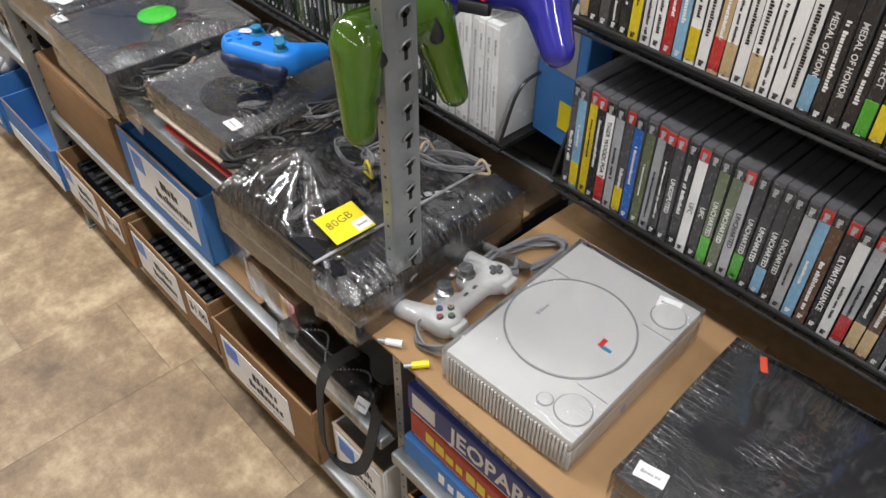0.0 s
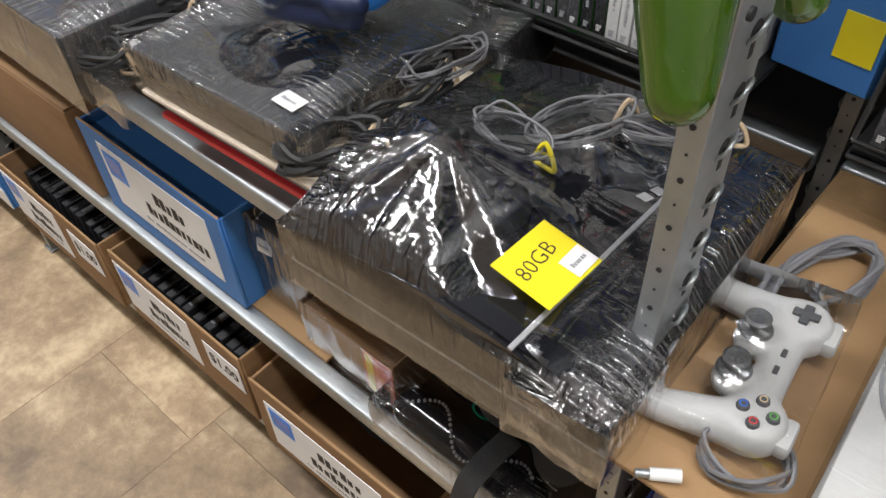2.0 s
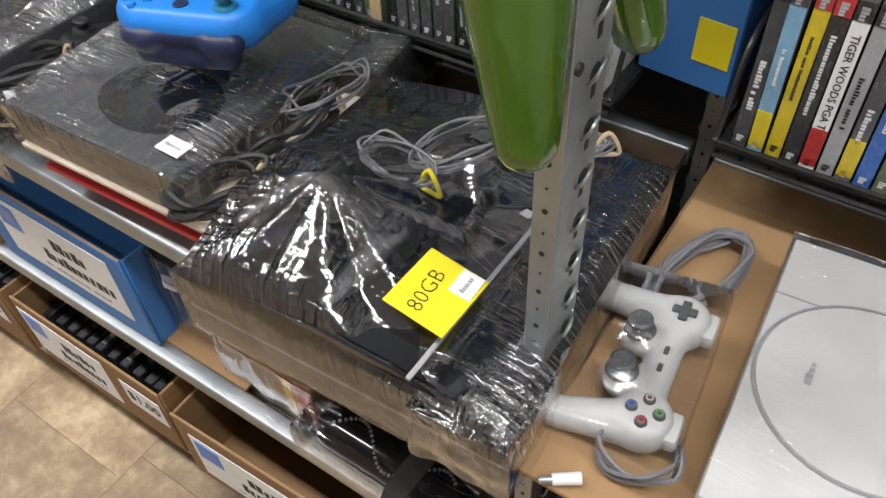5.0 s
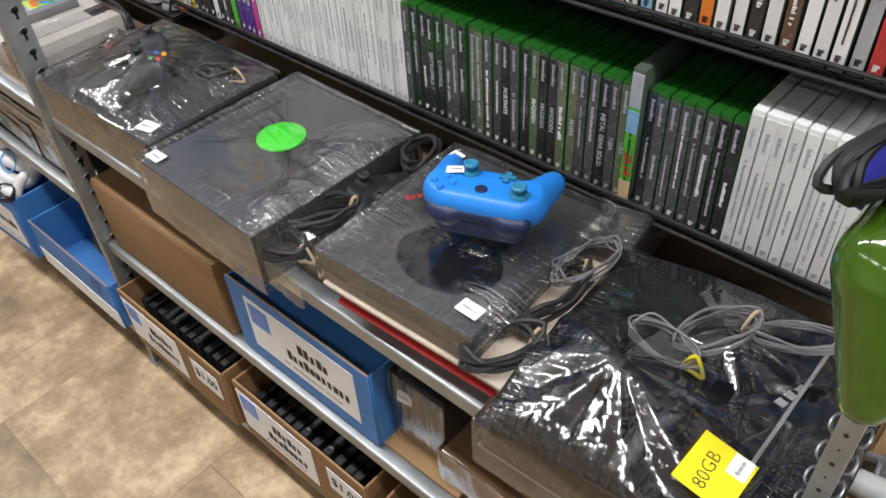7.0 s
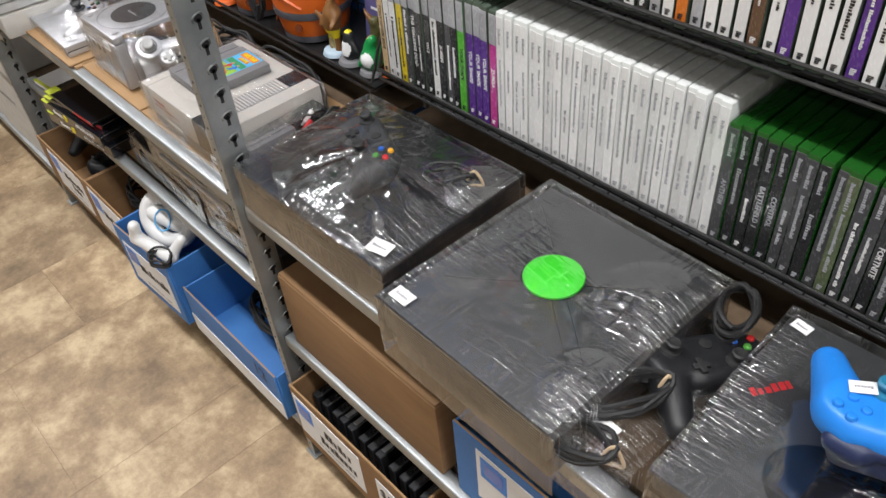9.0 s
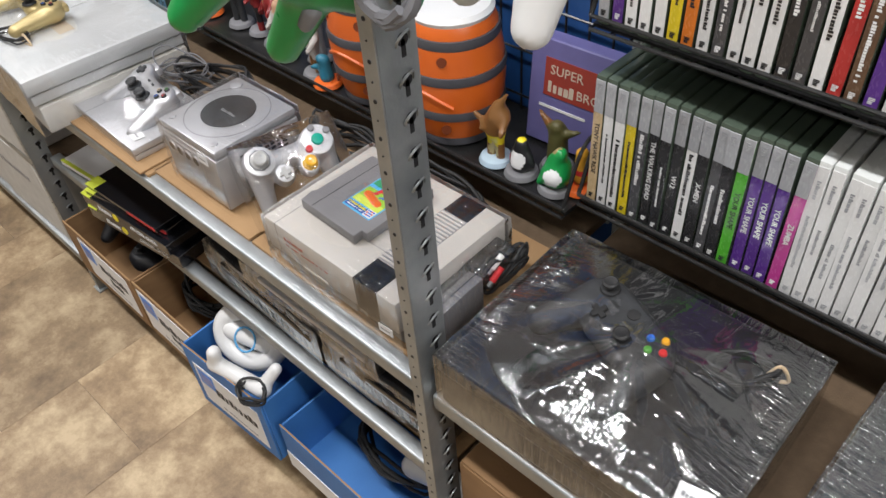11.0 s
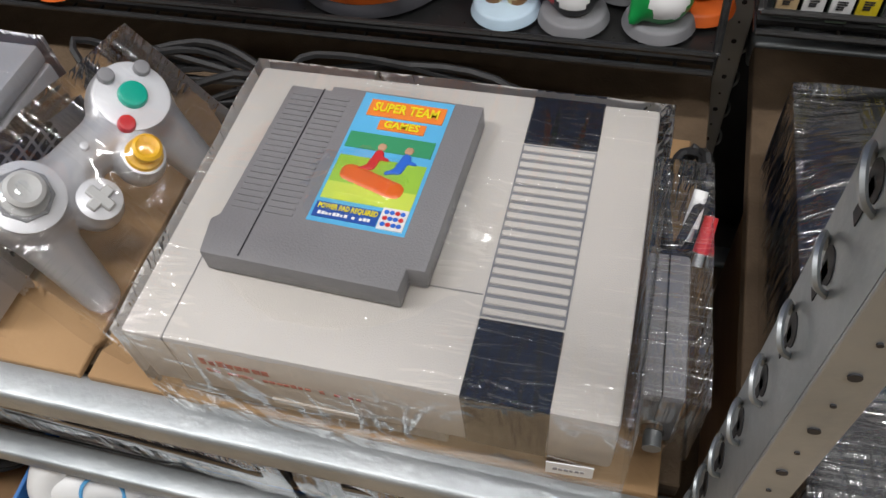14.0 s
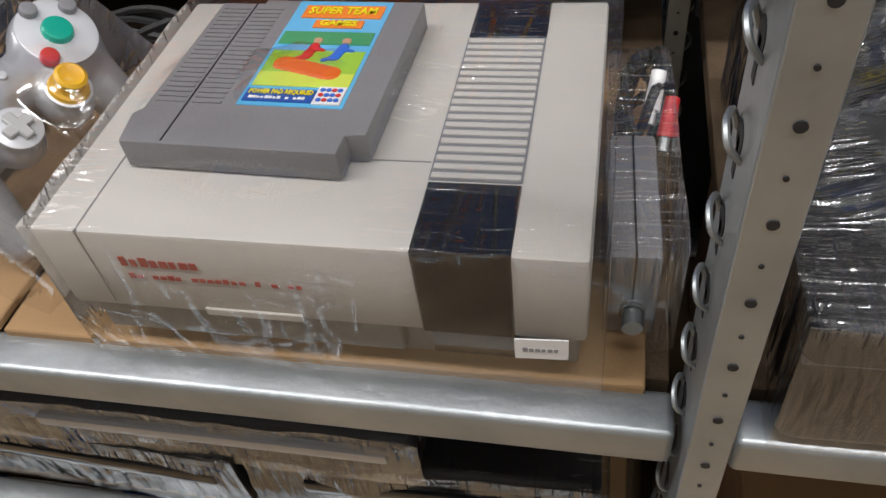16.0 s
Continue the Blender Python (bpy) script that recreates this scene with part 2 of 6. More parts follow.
def part(name, bm, mat, parent, label="", m=None):
    """One mesh object under a thing or a part."""
    ob = new(name, bm if isinstance(bm, bpy.types.Mesh) else as_mesh(name, bm, mat))
    ob.parent = parent
    if m is not None:
        ob.matrix_basis = m
    return tagged(ob, label)


def thing(name, label, category, m=None, group="", kind=""):
    ob = new(name)
    ob.empty_display_size = 0.02
    ob.matrix_basis = m if m is not None else Matrix()
    return tagged(ob, label, category, group, kind)


def solid(name, bm, mat, label, category="", m=None, group="", kind=""):
    ob = new(name, as_mesh(name, bm, mat))
    if m is not None:
        ob.matrix_basis = m
    return tagged(ob, label, category, group, kind)


def box(x0, x1, y0, y1, z0, z1, bev=0.0, seg=2, into=None):
    bm = bmesh.new()
    bmesh.ops.create_cube(bm, size=1)
    for v in bm.verts:
        v.co = Vector(((x0 + x1) / 2 + v.co.x * (x1 - x0), (y0 + y1) / 2 + v.co.y * (y1 - y0), (z0 + z1) / 2 + v.co.z * (z1 - z0)))
    if bev:
        bmesh.ops.bevel(bm, geom=bm.edges[:], offset=bev, segments=seg, affect="EDGES", profile=0.5)
    return merge(into, bm) if into is not None else bm


def merge(a, b, m=None):
    """Adds bmesh b into a."""
    if m is not None:
        b.transform(m)
    me = bpy.data.meshes.new("tmp")
    b.to_mesh(me)
    b.free()
    a.from_mesh(me)
    bpy.data.meshes.remove(me)
    return a


def cyl(r, h, seg=24, r2=None, m=None, bev=0.0):
    bm = bmesh.new()
    bmesh.ops.create_cone(bm, cap_ends=True, segments=seg, radius1=r, radius2=r if r2 is None else r2, depth=h)
    bmesh.ops.translate(bm, verts=bm.verts, vec=(0, 0, h / 2))
    if bev:
        rim = [e for e in bm.edges if abs(e.verts[0].co.z - h) < 1e-6 and abs(e.verts[1].co.z - h) < 1e-6]
        bmesh.ops.bevel(bm, geom=rim, offset=bev, segments=3, affect="EDGES", profile=0.5)
    if m is not None:
        bm.transform(m)
    return bm


def lathe(profile, seg=40):
    bm = bmesh.new()
    rings = []
    for r, z in profile:
        rings.append([bm.verts.new((r * math.cos(2 * math.pi * i / seg), r * math.sin(2 * math.pi * i / seg), z)) for i in range(seg)])
    for a, b in zip(rings, rings[1:]):
        for i in range(seg):
            bm.faces.new((a[i], a[(i + 1) % seg], b[(i + 1) % seg], b[i]))
    bm.faces.new(rings[0][::-1])
    bm.faces.new(rings[-1])
    return bm


def ring(r_out, r_in, h, seg=40):
    bm = bmesh.new()
    rows = []
    for r, z in ((r_in, 0), (r_out, 0), (r_out, h), (r_in, h)):
        rows.append([bm.verts.new((r * math.cos(2 * math.pi * i / seg), r * math.sin(2 * math.pi * i / seg), z)) for i in range(seg)])
    for k in range(4):
        a, b = rows[k], rows[(k + 1) % 4]
        for i in range(seg):
            bm.faces.new((a[i], a[(i + 1) % seg], b[(i + 1) % seg], b[i]))
    return bm


def spline(points, n=8, closed=False):
    pts = [Vector(p) for p in points]
    out = []
    count = len(pts) if closed else len(pts) - 1
    for i in range(count):
        if closed:
            p = [pts[(i + k - 1) % len(pts)] for k in range(4)]
        else:
            p = [pts[max(0, min(len(pts) - 1, i + k - 1))] for k in range(4)]
        for j in range(n):
            t = j / n
            out.append(0.5 * (2 * p[1] + (p[2] - p[0]) * t + (2 * p[0] - 5 * p[1] + 4 * p[2] - p[3]) * t * t + (3 * p[1] - p[0] - 3 * p[2] + p[3]) * t ** 3))
    if not closed:
        out.append(pts[-1])
    return out


def tube(points, r=0.002, seg=7, n=6, smooth=True, closed=False, into=None):
    pts = spline(points, n, closed) if smooth else [Vector(p) for p in points]
    bm = into if into is not None else bmesh.new()
    rings, up = [], Vector((0.13, 0.21, 0.97)).normalized()
    for i, p in enumerate(pts):
        a = pts[i - 1] if (i or closed) else p
        b = pts[(i + 1) % len(pts)] if (i < len(pts) - 1 or closed) else p
        d = (b - a).normalized() if (b - a).length > 1e-9 else Vector((1, 0, 0))
        s = d.cross(up)
        s = s.normalized() if s.length > 1e-4 else d.orthogonal().normalized()
        up = s.cross(d).normalized()
        rings.append([bm.verts.new(p + r * (math.cos(2 * math.pi * k / seg) * s + math.sin(2 * math.pi * k / seg) * up)) for k in range(seg)])
    pairs = list(zip(rings, rings[1:])) + ([(rings[-1], rings[0])] if closed else [])
    for a, b in pairs:
        for k in range(seg):
            bm.faces.new((a[k], a[(k + 1) % seg], b[(k + 1) % seg], b[k]))
    if not closed:
        bm.faces.new(rings[0][::-1])
        bm.faces.new(rings[-1])
    return bm


def prism(outline, z0, z1, bev=0.0):
    """An upright slab over a closed outline of (x, y)."""
    bm = bmesh.new()
    low = [bm.verts.new((x, y, z0)) for x, y in outline]
    high = [bm.verts.new((x, y, z1)) for x, y in outline]
    n = len(low)
    for i in range(n):
        bm.faces.new((low[i], low[(i + 1) % n], high[(i + 1) % n], high[i]))
    bm.faces.new(low[::-1])
    bm.faces.new(high)
    bmesh.ops.recalc_face_normals(bm, faces=bm.faces[:])
    if bev:
        bmesh.ops.bevel(bm, geom=bm.edges[:], offset=bev, segments=2, affect="EDGES", profile=0.5)
    return bm


def blob(prims, step=0.004, blend=0.012, flat=None):
    """A smooth skin round capsules (x, y, z, x, y, z, r, r): rounded moulded bodies. flat: (z, side) planes that trim it."""
    p = np.array(prims, float)
    lo = np.minimum(p[:, 0:3], p[:, 3:6]).min(0) - p[:, 6:8].max() - 3 * step
    hi = np.maximum(p[:, 0:3], p[:, 3:6]).max(0) + p[:, 6:8].max() + 3 * step
    n = np.ceil((hi - lo) / step).astype(int) + 1
    g = np.stack(np.meshgrid(*[lo[i] + step * np.arange(n[i]) for i in range(3)], indexing="ij"), -1)
    acc = np.zeros(g.shape[:3])
    for q in p:
        a, b = q[0:3], q[3:6]
        d = b - a
        t = np.clip(((g - a) @ d) / max(d @ d, 1e-12), 0, 1)
        dist = np.linalg.norm(g - a - t[..., None] * d, axis=-1) - (q[6] + (q[7] - q[6]) * t)
        acc += np.exp(np.clip(-dist / blend * 4, -60, 60))
    f = -np.log(acc + 1e-30) * blend / 4
    if flat:
        for z, side in flat:
            f = np.maximum(f, (g[..., 2] - z) * side)
    inside = f < 0
    corners = np.stack([inside[i:n[0] - 1 + i, j:n[1] - 1 + j, k:n[2] - 1 + k] for i in (0, 1) for j in (0, 1) for k in (0, 1)])
    cells = corners.any(0) & ~corners.all(0)
    idx = -np.ones(cells.shape, int)
    idx[cells] = np.arange(cells.sum())
    at = np.argwhere(cells)
    tot, cnt = np.zeros((len(at), 3)), np.zeros(len(at))
    offs = [(i, j, k) for i in (0, 1) for j in (0, 1) for k in (0, 1)]
    for a in offs:
        for ax in range(3):
            if a[ax]:
                continue
            b = list(a)
            b[ax] = 1
            fa, fb = f[tuple((at + a).T)], f[tuple((at + b).T)]
            cross = (fa < 0) != (fb < 0)
            t = np.where(cross, fa / np.where(cross, fa - fb, 1), 0)
            pt = at + np.array(a, float)
            pt[:, ax] += t
            tot[cross] += pt[cross]
            cnt[cross] += 1
    verts = lo + step * tot / cnt[:, None]
    faces = []
    for ax in range(3):
        u, v = (ax + 1) % 3, (ax + 2) % 3
        s0 = [slice(None)] * 3
        s1 = [slice(None)] * 3
        s0[ax], s1[ax] = slice(0, -1), slice(1, None)
        ia, ib = inside[tuple(s0)], inside[tuple(s1)]
        for c in np.argwhere(ia != ib):
            quad = []
            for du, dv in ((1, 1), (0, 1), (0, 0), (1, 0)):
                w = c.copy()
                w[u] -= du
                w[v] -= dv
                quad.append(idx[tuple(w)])
            if min(quad) >= 0:
                faces.append(quad if ia[tuple(c)] else quad[::-1])
    bm = bmesh.new()
    vs = [bm.verts.new(v) for v in verts]
    for q in faces:
        bm.faces.new([vs[i] for i in q])
    bmesh.ops.smooth_vert(bm, verts=bm.verts[:], factor=0.5, use_axis_x=True, use_axis_y=True, use_axis_z=True)
    return bm


def wrap(parent, x0, x1, y0, y1, h, hills=(), seed=0.0, amp=0.003, gap=0.003, mat=None, n=34, z0=0.0, name="plastic_wrap", holes=(), crumple=0.35):
    """Shrink film pulled over a thing: five taut faces with pleats along the edges. hills (x, y, radius, height) are what
    lies beneath and props it up like a tent; crumple says how creased the flat film is; holes (x, y, half length, half width, turn) are torn open."""
    x0, x1, y0, y1, h = x0 - gap, x1 + gap, y0 - gap, y1 + gap, h + gap
    bm = bmesh.new()

    def place(p):
        q = Vector(p)
        if q.z > z0 + 0.5 * (h - z0):
            lift = 0.0
            for hx, hy, r, hh in hills:
                d = math.hypot(q.x - hx, q.y - hy) / r
                if d < 1:
                    a = math.atan2(q.y - hy, q.x - hx)
                    fold = noise.noise(Vector((math.cos(a) * 3.2, math.sin(a) * 3.2, seed + hx * 40)))
                    lift = max(lift, hh * ((1 - d) ** 0.85 + 0.55 * fold * d * (1 - d)))
            edge = min(q.x - x0, x1 - q.x, q.y - y0, y1 - q.y)
            q.z += lift * (1.0 if edge > 0.012 else max(0.0, edge / 0.012))
        off = noise.noise_vector(Vector((q.x * 15 + seed, q.y * 15, q.z * 15))) * amp * 0.8 + noise.noise_vector(Vector((q.x * 60 + seed, q.y * 34, q.z * 60))) * amp * 0.22
        mid = Vector(((x0 + x1) / 2, (y0 + y1) / 2, (z0 + h) / 2))
        return q + (q - mid).normalized() * abs(off.x) + Vector((off.x * 0.3, off.y * 0.3, abs(off.z) * 0.6))

    def torn(p):
        for hx, hy, a, b, turn in holes:
            u, v = p[0] - hx, p[1] - hy
            c, s_ = math.cos(math.radians(turn)), math.sin(math.radians(turn))
            if ((u * c + v * s_) / a) ** 2 + ((v * c - u * s_) / b) ** 2 < 1:
                return True
        return False

    def sheet(fn, nu, nv, top=False):
        rows = [[bm.verts.new(place(fn(i / nu, j / nv))) for j in range(nv + 1)] for i in range(nu + 1)]
        for i in range(nu):
            for j in range(nv):
                if not (top and torn(fn((i + 0.5) / nu, (j + 0.5) / nv))):
                    bm.faces.new((rows[i][j], rows[i + 1][j], rows[i + 1][j + 1], rows[i][j + 1]))

    lx, ly, k = x1 - x0, y1 - y0, 10
    sheet(lambda u, v: (x0 + u * lx, y0 + v * ly, h), n, n, True)
    sheet(lambda u, v: (x0 + u * lx, y0, z0 + v * (h - z0)), n, k)
    sheet(lambda u, v: (x1 - u * lx, y1, z0 + v * (h - z0)), n, k)
    sheet(lambda u, v: (x1, y0 + u * ly, z0 + v * (h - z0)), n, k)
    sheet(lambda u, v: (x0, y1 - u * ly, z0 + v * (h - z0)), n, k)
    bmesh.ops.remove_doubles(bm, verts=bm.verts[:], dist=0.0004)
    bmesh.ops.delete(bm, geom=[v for v in bm.verts if not v.link_faces], context="VERTS")
    bm.verts.ensure_lookup_table()
    loose, along_x, along_y = [], [], []
    for v in bm.verts:
        q = v.co
        top = q.z > h - 0.006
        near = 0.0
        for hx, hy, r, hh in hills:
            near = max(near, 1 - abs(math.hypot(q.x - hx, q.y - hy) / r - 0.55) * 2.4)
        for hx, hy, a, b, turn in holes:
            near = max(near, 1.5 - math.hypot(q.x - hx, q.y - hy) / (a * 2.2))
        patch = noise.noise(Vector((q.x * 13 + seed, q.y * 13, q.z * 13 + seed)))
        loose.append(min(1.0, max(0.03, near * 0.20, (patch * 2.0 - 0.10) * crumple)))
        reach = 0.026 + 0.046 * (0.5 + noise.noise(Vector((q.x * 21, q.y * 21 + seed, seed))))
        dx, dy = min(abs(q.x - x0), abs(x1 - q.x)), min(abs(q.y - y0), abs(y1 - q.y))
        down = 1.0 if top else max(0.18, 0.75 - (h - q.z) / 0.05)
        along_x.append(max(0.0, 1 - dx / reach) * down)
        along_y.append(max(0.0, 1 - dy / reach) * down)
    ob = part(name, bm, mat or FILM, parent, "clear crinkled shrink wrap")
    for key, values in (("slack", loose), ("pleat_x", along_x), ("pleat_y", along_y)):
        ob.data.attributes.new(key, "FLOAT", "POINT").data.foreach_set("value", values)
    ob.visible_shadow = False
    return ob


def text_mesh(words, size, mat, depth=0.0003, bold=0.0, squeeze=1.0, align="CENTER"):
    """Lettering in the built-in font, lying in x, y."""
    cu = bpy.data.curves.new("lettering", "FONT")
    cu.body, cu.size, cu.extrude, cu.offset = words, size, depth, bold
    cu.align_x, cu.align_y, cu.resolution_u = align, "CENTER", 2
    ob = bpy.data.objects.new("lettering", cu)
    scene.collection.objects.link(ob)
    dg = bpy.context.evaluated_depsgraph_get()
    me = bpy.data.meshes.new_from_object(ob.evaluated_get(dg))
    bpy.data.objects.remove(ob)
    me.transform(Matrix.Diagonal((squeeze, 1, 1, 1)))
    me.materials.clear()
    me.materials.append(mat)
    return me


def bars(width, height, letters, seed=1):
    """Unreadable or branded wording: a row of plain letter-sized blocks, lying in x, y and centred."""
    rnd = random.Random(seed)
    bm = bmesh.new()
    step = width / letters
    for i in range(letters):
        if rnd.random() < 0.08 and letters > 12:
            continue
        x = -width / 2 + i * step
        hh = height * (1.0 if i == 0 else rnd.choice((0.72, 0.72, 0.72, 0.98)))
        box(x, x + step * rnd.choice((0.62, 0.74, 0.82)), -height / 2, -height / 2 + hh, 0, 0.0003, into=bm)
    return bm


FRONT = pose(0, 0, 0, 90, 0, 0)   # lettering in x, y stood up to face the aisle

# ---- structure ----
S, BOTTOM = 0.69, 0.115
MID = {"left": 0.43, "middle": 0.385, "right": 0.385, "far": 0.40}
BAYS = {"far": (-3.85, -2.60), "left": (-2.56, -1.302), "middle": (-1.276, 0.056), "right": (0.082, 1.42)}
BACK = 0.47

solid("floor", box(-7, 3.5, -4.2, 0.9, -0.06, -0.004), material("subfloor_grey", (0.24, 0.175, 0.11), 0.8), "dark joints under the vinyl tile floor", kind="structure")
floor = bpy.data.objects["floor"]
solid("ceiling", box(-7, 3.5, -4.2, 0.9, CEIL, CEIL + 0.1), CEILING_M, "white tiled shop ceiling", kind="structure")
solid("wall_back", box(-7, 3.5, 0.58, 0.68, 0, CEIL), WALLPAINT, "painted shop wall behind the shelving", kind="structure")
solid("wall_aisle", box(-7, 3.5, -4.2, -4.1, 0, CEIL), WALLPAINT, "painted shop wall across the aisle", kind="structure")
solid("wall_west", box(-7.1, -7, -4.2, 0.9, 0, CEIL), WALLPAINT, "painted shop end wall", kind="structure")
solid("wall_east", box(3.5, 3.6, -4.2, 0.9, 0, CEIL), WALLPAINT, "painted shop end wall", kind="structure")
for i, (x0, x1, m, lab) in enumerate(((-3.9, -2.3, BROWNWALL, "brown wood back panel"), (-2.3, -1.29, BLUEWALL, "blue painted back panel behind the toys"),
                                      (-1.29, 1.5, BACKWALL, "dark back panel behind the game racks"))):
    solid("back_panel_%d" % (i + 1), box(x0, x1, BACK + 0.02, BACK + 0.05, 0, 2.3), m, lab, kind="structure")

for lx, ly in LAMP_SPOTS:
    fx = thing("ceiling_light", "white fluorescent strip light on the ceiling", "light", pose(lx, ly, CEIL), group="ceiling lights")
    part("housing", box(-0.62, 0.62, -0.11, 0.11, -0.06, 0, 0.006), WHITE_PL, fx)


def deck_beam(x0, x1, y, z):
    """Rolled steel front beam with a soft nose."""
    bm = box(x0, x1, y, y + 0.026, z - 0.026, z, 0.004, 3)
    box(x0, x1, y + 0.022, y + 0.032, z - 0.024, z - 0.016, 0.002, 1, into=bm)
    return bm


def shelf_bay(key, mid_front):
    x0, x1 = BAYS[key]
    for z, y in ((S, 0.012), (MID[key], mid_front), (BOTTOM, 0.0)):
        sh = thing("shelf", "galvanised steel shelf with particle board deck", "shelf", pose(0, 0, 0), group="store shelves")
        part("front_beam", deck_beam(x0, x1, y, z), GALV, sh, "galvanised steel beam")
        part("back_beam", deck_beam(x0, x1, BACK - 0.05, z), GALV, sh, "galvanised steel beam")
        # all but the right bay take the board with shade in its colour
        part("deck", box(x0 + 0.002, x1 - 0.002, y + 0.033, BACK - 0.052, z - 0.018, z - 0.002, 0.001, 1), BOARD if key == "right" else BOARD_SHADED, sh, "brown particle board deck")


for key in BAYS:
    shelf_bay(key, 0.036 if key == "left" else 0.012)


def upright(x, y, top=2.05):
    """Slotted channel post with teardrop tabs on its flanges."""
    p = thing("shelf_post", "galvanised slotted steel shelf post", "shelf post", pose(x, y, 0), group="shelf posts")
    bm = box(0, 0.018, 0, 0.002, 0, top, 0.0006, 1)
    box(0, 0.002, 0.002, 0.046, 0, top, into=bm)
    box(0.016, 0.018, 0.002, 0.046, 0, top, into=bm)
    part("channel", bm, GALV, p)
    hole = bmesh.new()
    z = 0.04
    while z < top - 0.03:
        merge(hole, cyl(0.0021, 0.0006, 12, m=pose(0.009, 0, z, 90)))
        merge(hole, cyl(0.0010, 0.0006, 8, m=pose(0.009, 0, z + 0.019, 90)))
        z += 0.038
    tagged(part("punched_hole_pattern", hole, INK, p, "dark punched holes"), kind="stuff")
    side = bmesh.new()
    lip = bmesh.new()
    z = 0.05
    while z < top - 0.03:
        for sx, out in ((0.018, 1), (0.0, -1)):
            merge(side, cyl(0.0062, 0.0004, 14, m=pose(sx, 0.030, z, 0, 90 * out, 0)))
            box(min(sx, sx + out * 0.0004), max(sx, sx + out * 0.0004), 0.0275, 0.0325, z - 0.016, z, into=side)
            tube([(sx, 0.022, z - 0.004), (sx + out * 0.005, 0.020, z + 0.004), (sx + out * 0.006, 0.027, z + 0.009), (sx + out * 0.003, 0.036, z + 0.007), (sx, 0.038, z - 0.002)],
                 0.0013, 6, 4, into=lip)
        z += 0.038
    tagged(part("slot_pattern", side, INK, p, "dark teardrop slots"), kind="stuff")
    tagged(part("tab_pattern", lip, GALV, p, "bent steel tabs at the slots"), kind="stuff")
    part("foot", box(-0.008, 0.026, -0.006, 0.052, 0, 0.006, 0.001, 1), GALV, p)
    return p


POST_1 = upright(0.060, 0.045)
POST_2 = upright(-1.298, 0.002)
POST_3 = upright(-2.588, 0.0)
for x in (-3.88, 1.43):
    upright(x, 0.0)
for x in (-3.88, -2.588, -1.298, 0.060, 1.43):
    upright(x, BACK - 0.045)


def wire_rack(x0, x1, y, z, depth=0.15, lab="black wire display rack for game cases"):
    r = thing("wire_rack", lab, "display rack", pose(0, 0, 0), group="wire racks")
    for yy, zz in ((y - 0.006, z + 0.010), (y - 0.006, z - 0.006), (y + depth, z - 0.006)):
        part("rail", tube([(x0, yy, zz), (x1, yy, zz)], 0.0026, 8, smooth=False), RACK, r)
    grid = bmesh.new()
    k = int((x1 - x0) / 0.025)
    for i in range(k + 1):
        xx = x0 + (x1 - x0) * i / k
        tube([(xx, y - 0.006, z - 0.006), (xx, y + depth, z - 0.006)], 0.0014, 5, smooth=False, into=grid)
    tagged(part("grid_wire_mat", grid, RACK, r), kind="stuff")
    part("tray", box(x0, x1, y + 0.0, y + depth, z - 0.0042, z - 0.001), RACK, r)
    for xx in (x0, x1):
        part("end_bracket", tube([(xx, y - 0.006, z + 0.010), (xx, y, z + 0.02), (xx, y + 0.03, z + 0.085), (xx, y + 0.075, z + 0.10), (xx, y + depth + 0.02, z + 0.10)], 0.0028, 7), RACK, r)
    return r


GY = 0.325
wire_rack(-1.292, -0.005, GY, 0.786)
wire_rack(0.100, 1.40, GY, 0.782)
wire_rack(-2.29, -1.312, GY - 0.005, 0.752, 0.17, "black wire rack holding toy figures")
wire_rack(-1.292, -0.005, GY, 1.040)
wire_rack(0.100, 1.40, GY, 1.030)
wire_rack(-3.80, -2.31, GY, 0.74)
gw = thing("gridwall", "black wire grid panel on the blue wall", "grid panel", pose(0, BACK + 0.012, 0))
for i in range(25):
    part("upright_wire", tube([(-2.28 + i * 0.04, 0, 0.75), (-2.28 + i * 0.04, 0, 1.9)], 0.002, 5, smooth=False), RACK, gw)
for i in range(15):
    part("cross_wire", tube([(-2.29, -0.004, 0.78 + i * 0.08), (-1.30, -0.004, 0.78 + i * 0.08)], 0.002, 5, smooth=False), RACK, gw)

# ---- game cases ----
CASE_CACHE = {}


def case_mesh(kind, h, w, d):
    key = (kind, h, w)
    if key not in CASE_CACHE:
        m = {"green": CASE_GREEN, "clear": CASE_CLEAR, "white": CASE_WHITE, "pale": CASE_PALE}[kind]
        bm = box(-w / 2, w / 2, 0, d, 0, h, 0.0016, 2)
        CASE_CACHE[key] = as_mesh("game_case", bm, m)
    return CASE_CACHE[key]


def sleeve_mesh(col, h, w, low=0.006, high=0.006, name="sleeve"):
    key = (name, col, h, w, low, high)
    if key not in CASE_CACHE:
        CASE_CACHE[key] = as_mesh(name, box(-w / 2 + 0.0005, w / 2 - 0.0005, -0.0005, 0.004, low, h - high, 0.0002, 1), SLEEVE[col])
    return CASE_CACHE[key]


def title_mesh(seed, col, length, tall):
    key = ("title", seed, col, length, tall)
    if key not in CASE_CACHE:
        bm = bars(length, tall, max(4, int(length / tall * 1.5)), seed)
        bm.transform(pose(0, -0.0006, 0, 90, 0, 0) @ pose(0, 0, 0, 0, 0, -90))
        CASE_CACHE[key] = as_mesh("title", bm, SLEEVE[col])
    return CASE_CACHE[key]


